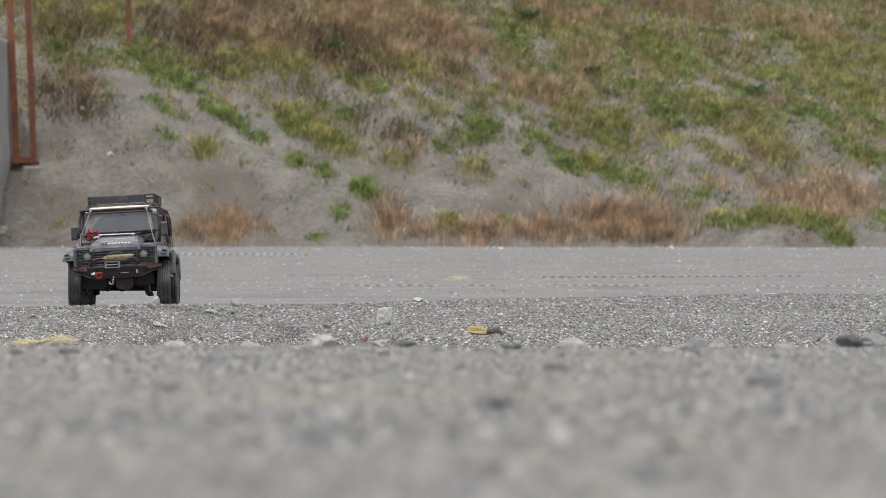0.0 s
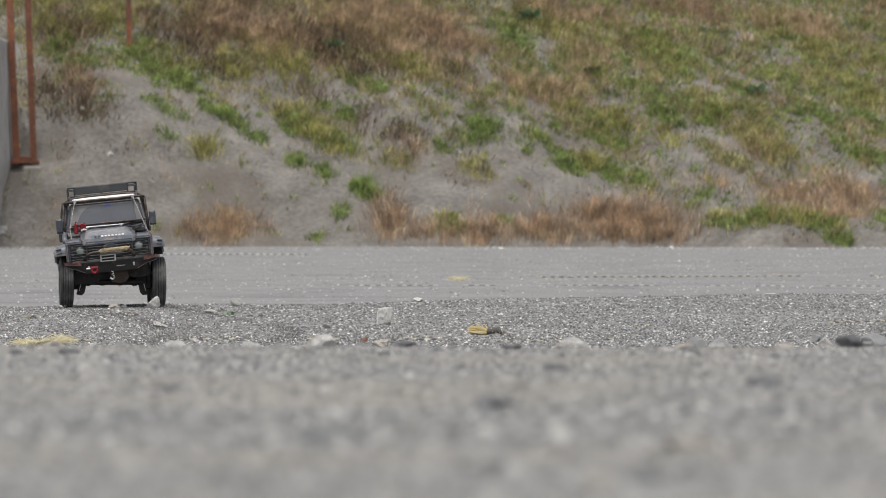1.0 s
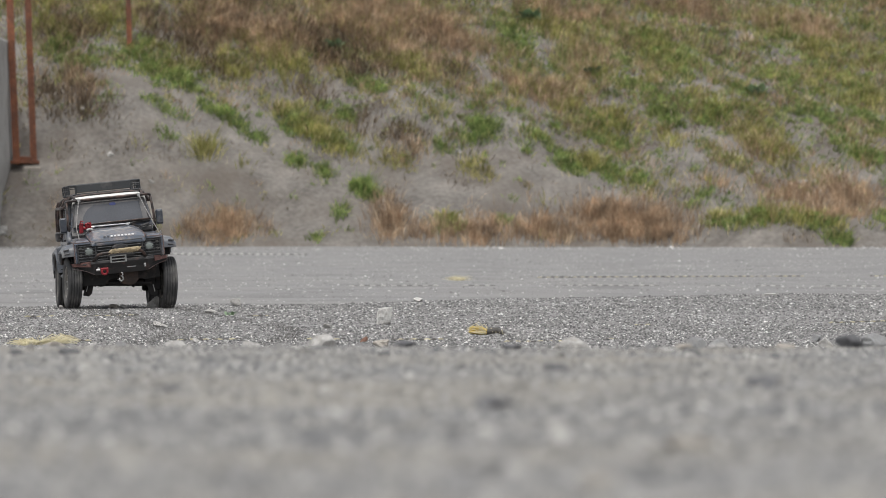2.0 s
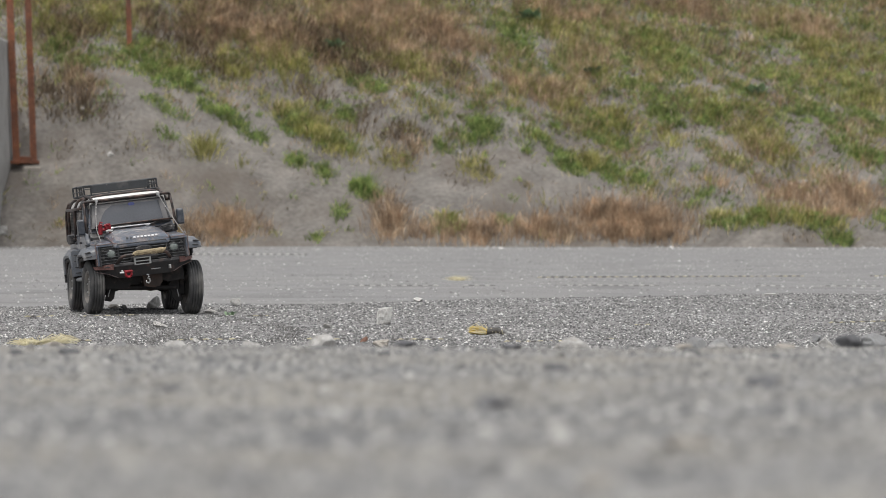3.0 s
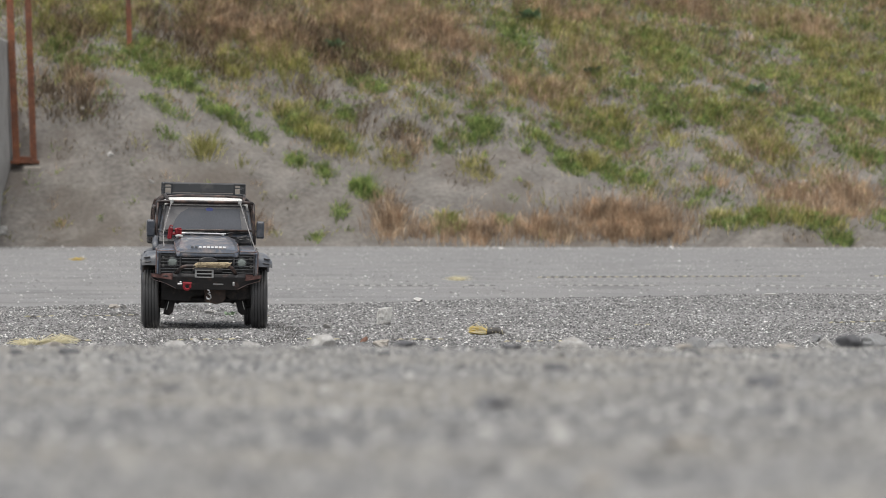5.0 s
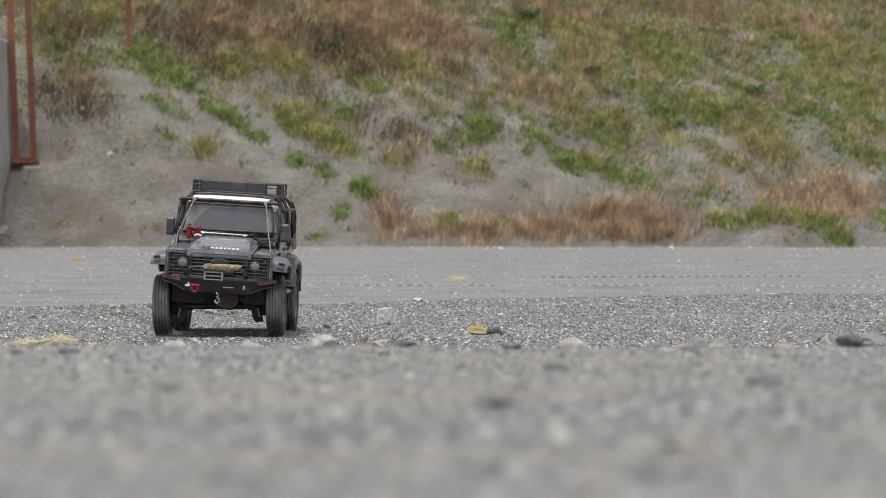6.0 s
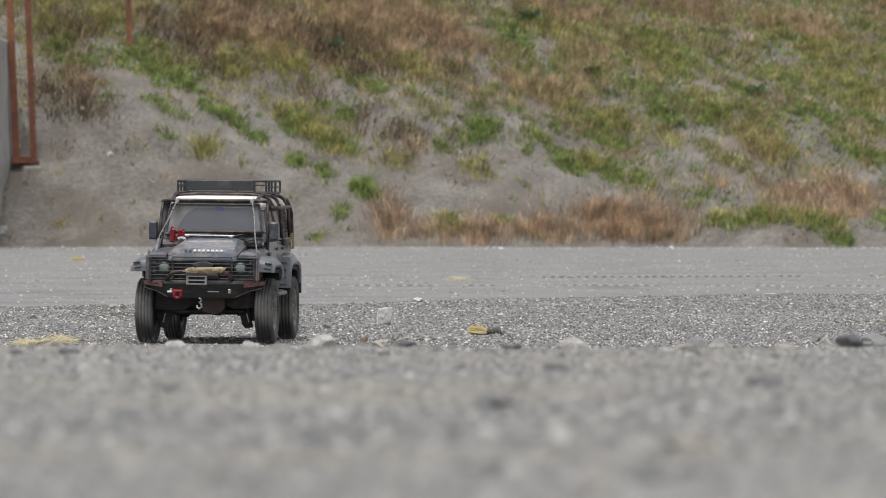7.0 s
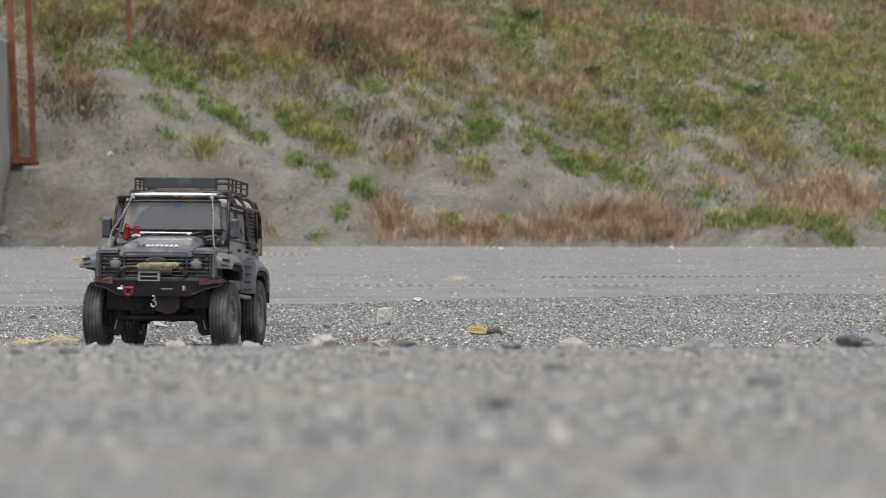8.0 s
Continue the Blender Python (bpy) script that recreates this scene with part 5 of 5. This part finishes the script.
        part("low_rail", tube([(s * 0.102, 0.235, 0.176), (s * 0.102, 0.345, 0.176)], t * 0.8, 8), CAGE_BLACK, cage)
        part("bar_clamp", box((s * 0.068, 0.077, 0.2535), (0.007, 0.009, 0.009), 0.0015), ALUMINIUM, cage, "pale clamp")
    for s in (-1, 1):
        part("front_leg", tube(rounded([(s * 0.095, 0.084, 0.2500), (s * 0.0975, 0.072, 0.215), (s * 0.0985, 0.062, 0.170)], 0.02), t * 0.85, 8), CAGE_BLACK, cage, "worn dark tube down the windscreen pillar", True)
    part("screen_bar", tube(rounded([(-0.080, 0.060, 0.196), (0.0, 0.058, 0.1975), (0.092, 0.062, 0.197)], 0.03), 0.0021, 8), CAGE_BLACK, cage, "worn dark bar across the foot of the windscreen", True)

    # --- roof rack ---
    rack = new("roof_rack")
    rack.parent = truck
    rolled.append(rack)
    y0, y1, hw = 0.160, 0.350, 0.081
    low, mid, high = 0.2672, 0.2722, 0.2885
    for z in (low, high):
        part("rail", tube(rounded([(-hw, (y0 + y1) / 2, z), (-hw, y0, z), (hw, y0, z), (hw, y1, z), (-hw, y1, z), (-hw, (y0 + y1) / 2, z)], 0.006), 0.0021, 8), RACK_GREY, rack, "", True)
    for x, y in ((-hw, y0 + .003), (hw, y0 + .003), (0.060, y0), (-0.066, y0), (hw, 0.200), (-hw, 0.200), (hw, 0.235), (-hw, 0.235), (hw, 0.285), (-hw, 0.285), (hw, y1 - .003), (-hw, y1 - .003), (0, y1)):
        part("post", tube([(x, y, low), (x, y, high)], 0.002, 8), RACK_GREY, rack)
    for s in (-1, 1):
        part("side_rail", tube([(s * hw, y0, (low + high) / 2), (s * hw, y1, (low + high) / 2)], 0.0014, 6), RACK_GREY, rack)
        part("cross_rail", tube([(s * hw, y0, (mid + high) / 2 + 0.001), (s * 0.060, y0, (mid + high) / 2 + 0.001)], 0.0014, 6), RACK_GREY, rack)
    panel = part("front_panel", box((-0.003, y0 - 0.002, (mid + high) / 2), (0.124, 0.003, high - mid + 0.002), 0.001), RACK_GREY, rack, "dark grey plain front panel")
    for x in (-0.062, -0.030, 0.022, 0.050):
        part("bolt", tube([(x, y0 - 0.003, high - 0.002), (x, y0 - 0.006, high - 0.002)], 0.0013, 8), BLACK_PLASTIC, panel)
    for k in range(9):
        part("floor_slat", box((-0.07 + k * 0.0175, (y0 + y1) / 2, low - 0.0012), (0.006, y1 - y0, 0.002), 0.0005), RACK_GREY, rack)
    for x in (-0.06, 0.06):
        for y in (0.175, 0.335):
            part("foot", box((x, y, 0.2628), (0.008, 0.008, 0.008), 0.001), BLACK_PLASTIC, rack)

    # --- front bumper ---
    bumper = new("bumper")
    bumper.parent = truck
    rolled.append(bumper)
    r = []
    for x, yf, yb2, lo, hi in ((-0.108, -0.040, -0.018, 0.1040, 0.1120), (-0.104, -0.052, -0.020, 0.0995, 0.1125), (-0.080, -0.073, -0.03, 0.0925, 0.1130), (-0.060, -0.084, -0.03, 0.0830, 0.1130), (0.060, -0.084, -0.03, 0.0830, 0.1130),
                               (0.080, -0.073, -0.03, 0.0925, 0.1130), (0.104, -0.052, -0.020, 0.0995, 0.1125), (0.108, -0.040, -0.018, 0.1040, 0.1120)):
        r.append([(x, yb2, lo), (x, yf + 0.016, lo), (x, yf + 0.010, lo + 0.45 * (hi - lo - 0.006)), (x, yf, hi - 0.006), (x, yf + 0.003, hi), (x, yb2, hi)])
    part("beam", soften(loft(r), 0.001), BUMPER_BLACK, bumper, "scraped black steel bumper")
    for s in (-1, 1):
        inner = 0.068 if s < 0 else 0.076
        deep = -0.0795 if s < 0 else -0.0753
        cap = loft([[(s * 0.109, -0.0395, z0), (s * 0.104, -0.0535, z0 - 0.001), (s * inner, deep - 0.0012, z1), (s * inner, deep + 0.003, z1), (s * 0.104, -0.049, z0 - 0.001), (s * 0.106, -0.0395, z0)] for z0, z1 in ((0.1055, 0.1005), (0.1122, 0.1133))])
        part("end_cap", cap, RUST_CAP, bumper, "scraped reddish bumper end")
        part("worn_edge", tube([(s * 0.1085, -0.039, 0.1040), (s * 0.104, -0.0525, 0.0995), (s * 0.080, -0.0655, 0.0930), (s * 0.061, -0.0745, 0.0838)], 0.0006, 6), WORN_EDGE, bumper, "reddish scraped lower edge")
        part("recovery_bracket", box((s * 0.052, -0.084, 0.0945), (0.004, 0.014, 0.008), 0.001), ALUMINIUM, bumper, "pale recovery bracket")
    part("lower_lip", box((0, -0.062, 0.0845), (0.118, 0.012, 0.006), 0.002), BUMPER_BLACK, bumper)
    part("scratch_plate", box((0.022, -0.0795, 0.0935), (0.020, 0.002, 0.002), 0.0005), ALUMINIUM, bumper, "bright scratched strip")
    part("hoop", tube(rounded([(-0.062, -0.076, 0.111), (-0.050, -0.094, 0.128), (0.046, -0.094, 0.130), (0.058, -0.076, 0.111)], 0.012, 5), 0.0036, 10), CAGE_BLACK, bumper, "worn black bull-bar hoop", True)
    roll_bm = bmesh.new()
    fib = random.Random(12)
    for k in range(46):
        x = -0.020 + k * 0.00138
        rr = 0.0050 + 0.0005 * math.sin(k * 0.7) + fib.uniform(-0.0004, 0.0004)
        slip = fib.uniform(0.002, 0.006)
        add_tube(roll_bm, [(x + slip * math.sin(a), -0.094 + rr * math.cos(a), 0.1312 + rr * math.sin(a)) for a in [j * math.tau / 10 for j in range(10)]], fib.uniform(0.0006, 0.0010), 4, True)
    add_tube(roll_bm, [(-0.026, -0.094, 0.129), (-0.02, -0.094, 0.1305), (0.04, -0.094, 0.1325), (0.045, -0.094, 0.132)], [0.003, 0.0052, 0.0050, 0.002], 8)
    for k in range(40):
        p = Vector((fib.uniform(-0.024, 0.044), -0.0992 + fib.uniform(-0.0006, 0.001), 0.1312 + fib.uniform(-0.004, 0.004)))
        add_tube(roll_bm, [p, p + Vector((fib.uniform(-0.006, 0.006), -0.001, fib.uniform(-0.003, 0.002))), p + Vector((fib.uniform(-0.010, 0.010), -0.0005, fib.uniform(-0.006, 0.001)))], [0.0004, 0.00035, 0.0002], 4)
    part("rope_roll", roll_bm, TAN_ROPE, bumper, "tan rope wound round the bull bar")
    winch = part("winch", tube([(-0.028, -0.066, 0.121), (0.030, -0.066, 0.121)], 0.011, 14), BLACK_PLASTIC, bumper, "black winch drum")
    fair = bmesh.new()
    for z, thick in ((0.1068, 0.0022), (0.1205, 0.0026)):
        add_box(fair, (-0.006, -0.0885, z), (0.037, 0.006, thick), 0.0008)
    for x in (-0.0225, 0.0105):
        add_box(fair, (x, -0.0885, 0.1135), (0.0038, 0.007, 0.016), 0.0012)
    add_tube(fair, [(-0.021, -0.090, 0.1135), (0.009, -0.090, 0.1135)], 0.0013, 8)
    # Solid near-black box stands in for the dark opening behind the rollers.
    part("dark_slot_backing", box((-0.006, -0.0862, 0.1135), (0.030, 0.003, 0.013), 0.0005), UNDERSIDE, winch)
    part("fairlead", fair, ALUMINIUM, winch, "bare metal roller fairlead")
    sh = bmesh.new()
    add_tube(sh, [(-0.0395 + 0.0062 * math.cos(a), -0.092, 0.0885 + 0.0062 * math.sin(a)) for a in [j * math.tau / 14 for j in range(14)]], 0.0027, 8, True)
    add_tube(sh, [(-0.048, -0.092, 0.0945), (-0.031, -0.092, 0.094)], 0.0028, 8)
    part("shackle", sh, RED, bumper, "red bow shackle")
    part("shackle_pin", tube([(-0.058, -0.091, 0.093), (-0.049, -0.091, 0.093)], 0.0022, 8), SILVER, bumper)
    hook = tube([(0.0000, -0.089, 0.082), (0.0040, -0.089, 0.0805), (0.0050, -0.089, 0.077), (0.0010, -0.089, 0.0745), (0.0055, -0.089, 0.072), (0.0065, -0.089, 0.067), (0.0030, -0.089, 0.0635), (-0.0015, -0.089, 0.065), (-0.0020, -0.089, 0.069)], [0.0014, 0.0016, 0.0018, 0.0018, 0.002, 0.002, 0.002, 0.0016, 0.001], 8)
    tow_hook = part("tow_hook", hook, SILVER, bumper, "bright steel hook", True)
    part("servo_plate", loft([[(x0, y, z) for x0, z in ((-0.004, 0.084), (0.038, 0.084), (0.038, 0.064), (0.030, 0.055), (0.018, 0.053), (-0.002, 0.058))] for y in (-0.050, -0.010)]), SKID, bumper, "dull rusty brown skid plate under the nose")
    part("nose_tray", loft([[(x0, y, z) for x0, z in ((-0.088, 0.100), (0.088, 0.100), (0.088, 0.064), (0.052, 0.062), (0.034, 0.070), (-0.022, 0.070), (-0.038, 0.058), (-0.088, 0.060))] for y in (-0.034, 0.035)]), UNDERSIDE, bumper, "near-black tray under the nose")
    for s in (-1, 1):
        part("inner_wing", box((s * 0.066, 0.045, 0.115), (0.050, 0.030, 0.075), 0.004), UNDERSIDE, bumper)
        part("bumper_stay", box((s * 0.072, -0.030, 0.098), (0.022, 0.040, 0.024), 0.003), UNDERSIDE, bumper)
    part("chassis_rail", box((-0.034, 0.15, 0.090), (0.010, 0.40, 0.020), 0.002), UNDERSIDE, bumper)
    part("chassis_rail", box((0.034, 0.15, 0.090), (0.010, 0.40, 0.020), 0.002), UNDERSIDE, bumper)
    part("gearbox", box((0, 0.16, 0.082), (0.05, 0.10, 0.030), 0.006), UNDERSIDE, bumper)

    # --- axles ---
    for y, nm in ((0.0, "front_axle"), (WHEELBASE, "rear_axle")):
        axle = new(nm)
        axle.parent = truck
        part("axle_tube", tube([(-0.092, y, TYRE_R), (0.092, y, TYRE_R)], 0.0075, 10), UNDERSIDE, axle)
        diff = bmesh.new()
        bmesh.ops.create_uvsphere(diff, u_segments=14, v_segments=8, radius=0.5)
        bmesh.ops.transform(diff, matrix=Matrix.Translation((-0.020 if y else 0.018, y, TYRE_R + 0.006)) @ Matrix.Diagonal((0.036, 0.036, 0.030, 1)), verts=diff.verts)
        part("differential", diff, SKID if y == 0 else BLACK_PLASTIC, axle, "", True)
        for s in (-1, 1):
            part("knuckle", box((s * 0.084, y, TYRE_R), (0.016, 0.026, 0.036), 0.004), UNDERSIDE, axle)
            part("shock", tube([(s * 0.050, y + 0.012, 0.062), (s * 0.046, y + 0.02, 0.125)], 0.0075, 10), UNDERSIDE, axle)
            part("link", tube([(s * 0.055, y + (0.01 if y == 0 else -0.01), 0.052), (s * 0.030, 0.142 + (-0.04 if y == 0 else 0.04), 0.066)], 0.0035, 8), UNDERSIDE, axle)
        if y == 0:
            for s, a in ((-1, 0.074), (1, 0.074)):
                horn = plate([(s * (a - 0.014), 0.075), (s * (a + 0.004), 0.075), (s * (a + 0.003), 0.056), (s * (a + 0.010), 0.029), (s * (a - 0.003), 0.027), (s * (a - 0.010), 0.034), (s * (a - 0.012), 0.050), (s * (a - 0.022), 0.060)], 1, 0.010, -0.012, 0.001)
                part("link_arm", horn, UNDERSIDE, axle)
                part("arm_strip", tube([(s * (a - 0.001), -0.0178, 0.054), (s * (a + 0.003), -0.0178, 0.038)], 0.0009, 6), ALUMINIUM, axle, "bright worn strip")
            part("tie_rod", tube([(-0.07, -0.024, 0.058), (0.07, -0.024, 0.058)], 0.003, 8), UNDERSIDE, axle)
            part("servo", box((-0.03, -0.012, 0.074), (0.044, 0.022, 0.022), 0.002), UNDERSIDE, axle)
    wheels = [build_wheel(truck, s * (0.107 if y == 0 else 0.105), y, s) for y in (0.0, WHEELBASE) for s in (-1, 1)]
    return truck, rolled, wheels, tow_hook


truck, rolled, wheels, tow_hook = build_truck()


# ---- grit that the wheels throw up ----
def grit_mesh(seed):
    rng = random.Random(seed)
    verts, faces = [], []
    for _ in range(80):
        r = rng.uniform(0.0004, 0.0014)
        c = Vector((rng.gauss(0, 0.013), rng.gauss(0, 0.020), abs(rng.gauss(0, 0.006)) + r * 0.5))
        i = len(verts)
        verts += [c + r * Vector((rng.uniform(-1, 1), rng.uniform(-1, 1), q)) for q in (-1, -0.5, 0.4, 1)]
        faces += [(i, i + 1, i + 2), (i, i + 2, i + 3), (i, i + 3, i + 1), (i + 1, i + 3, i + 2)]
    me = bpy.data.meshes.new("gravel_handful")
    me.from_pydata(verts, [], faces)
    me.materials.append(DARK_GRIT)
    return me


GRIT = [grit_mesh(50 + k) for k in range(4)]
grit = []
for k in range(56):
    ob = new("gravel_handful", GRIT[k % 4])
    tagged(ob, "loose dark grit kicked up by a turning wheel", "gravel", kind="stuff")
    grit.append((ob, 2.6 + k * 0.096, (-0.100, 0.104)[k % 2], (0.0, WHEELBASE, WHEELBASE, WHEELBASE)[k % 4]))


# ---- motion ----
# seconds; place of the front axle; yaw, pitch, roll of the body in degrees; steering
DRIVE = [
    (0, -0.7787, 10.652, -0.0023, -1.07, -1.93, -3.12, 4.0),
    (0.25, -0.7761, 10.559, 0.0115, 0.57, -2.84, -4.26, 3.0),
    (0.5, -0.7734, 10.467, 0.0154, 2.22, -3.75, -5.40, 2.0),
    (1, -0.7657, 10.284, 0.0185, 5.24, -0.98, -5.68, 2.0),
    (1.5, -0.7531, 10.101, 0.0192, 7.38, -0.50, -4.96, 3.0),
    (2.8, -0.6605, 9.619, 0.0190, 11.72, -1.03, -6.90, 3.9),
    (3.5, -0.5981, 9.351, 0.0132, 12.40, -0.35, -4.96, 3.0),
    (4, -0.5508, 9.156, 0.0055, 11.41, 0.79, -2.85, -2.0),
    (4.5, -0.5031, 8.955, -0.0004, 9.01, 0.56, -0.87, -5.0),
    (5.8, -0.4309, 8.407, -0.0004, -1.75, 1.31, 3.80, 0.0),
    (6, -0.4249, 8.318, -0.0010, -3.00, 0.69, 3.59, 0.5),
    (6.5, -0.4189, 8.092, -0.0020, -4.97, 1.17, 2.86, 2.5),
    (7, -0.4205, 7.858, -0.0035, -5.66, 0.66, 0.59, 0.0),
    (7.5, -0.4383, 7.615, -0.0033, -6.21, -0.48, 0.66, -1.5),
    (8, -0.4698, 7.363, 0.0041, -7.23, -2.27, 0.40, -3.0)
]


def smooth_at(t, column):
    """The drive's value at t, by a monotone-tempered cubic through the rows."""
    ts = [r[0] for r in DRIVE]
    vs = [r[column] for r in DRIVE]
    i = max(0, min(len(ts) - 2, int(np.searchsorted(ts, t, side="right")) - 1))

    def tangent(k):
        a, b = max(0, k - 1), min(len(ts) - 1, k + 1)
        return (vs[b] - vs[a]) / (ts[b] - ts[a])
    h = ts[i + 1] - ts[i]
    u = (t - ts[i]) / h
    return ((2 * u ** 3 - 3 * u * u + 1) * vs[i] + (u ** 3 - 2 * u * u + u) * h * tangent(i)
            + (3 * u * u - 2 * u ** 3) * vs[i + 1] + (u ** 3 - u * u) * h * tangent(i + 1))


ROLL_CENTRE = 0.06
# seconds and sideways swing of the tow hook in metres
SWING = [(0.0, -0.012), (0.5, -0.006), (1.0, -0.002), (1.5, -0.009), (2.2, -0.003), (2.8, 0.001), (3.5, -0.010), (4.0, 0.0), (4.5, 0.005), (5.1, 0.001), (5.8, 0.001), (6.5, 0.0), (7.0, -0.003), (7.5, 0.002), (8.0, 0.0)]


def motions():
    times = [k / 10 for k in range(81)]
    drive, lean, spins = [], [], [[] for _ in wheels]
    angle, last = 0.0, None
    for t in times:
        x, y, z, yaw, pitch, roll, steer = (smooth_at(t, c) for c in range(1, 8))
        turn = Matrix.Rotation(radians(yaw), 4, "Z")
        shell = Matrix.Translation((x, y, z)) @ turn @ pose(0, 0, 0, pitch, roll, 0)
        place = Vector((x, y, 0)) + turn @ Vector((ROLL_CENTRE * math.sin(radians(roll)), 0, 0))
        tail = place + turn @ Vector((0, WHEELBASE, 0))
        # the axles follow the ground, the body leans on its springs
        low = [sum(ground_z(p.x + dx, p.y) for dx in (-0.1, 0.0, 0.1)) / 3 for p in (place, tail)]
        place.z = low[0] + 0.001
        rise = math.degrees(math.atan2(low[1] - low[0], WHEELBASE))
        base = Matrix.Translation(place) @ turn @ pose(0, 0, 0, rise, 0, 0)
        drive.append((t, base))
        lean.append((t, base.inverted() @ shell))
        if last is not None:
            angle += (place - last).length / TYRE_R
        last = place
        for wheel, rows in zip(wheels, spins):
            front = wheel.location.y < 0.1
            rows.append((t, Matrix.Translation(wheel.location) @ pose(0, 0, 0, 0, 0, steer if front else 0) @ Matrix.Rotation(angle, 4, "X")))
    walk(truck, drive)
    # grit lies still, hops as a wheel spins past, and settles a little further back
    for k, (ob, t0, side, back) in enumerate(grit):
        x, y, yaw = (smooth_at(t0, c) for c in (1, 2, 4))
        p = Vector((x, y, 0)) + Matrix.Rotation(radians(yaw), 4, "Z") @ Vector((side, back + 0.045, 0))
        rows = []
        for dt, far, up, spin in ((None, 0.0, 0.0, 0), (0.0, 0.0, 0.0, 0), (0.1, 0.02, 0.018 + 0.006 * (k % 3), 25), (0.2, 0.05, 0.026 + 0.008 * (k % 3), 50), (0.3, 0.075, 0.012, 70), (0.4, 0.09, 0.0, 80), (8.0, 0.09, 0.0, 80)):
            t = 0.0 if dt is None else min(8.0, t0 + dt)
            rows.append((t, pose(p.x, p.y + far, ground_z(p.x, p.y + far) + up, 0, 0, spin)))
            if t == 8.0:
                break
        walk(ob, rows)
    for ob in rolled:
        walk(ob, lean)
    # the hook swings sideways on its line
    pin = Matrix.Translation((0.002, -0.089, 0.098))
    walk(tow_hook, [(t, pin @ Matrix.Rotation(-side / 0.027, 4, "Y") @ pin.inverted()) for t, side in SWING])
    for wheel, rows in zip(wheels, spins):
        walk(wheel, rows)


motions()
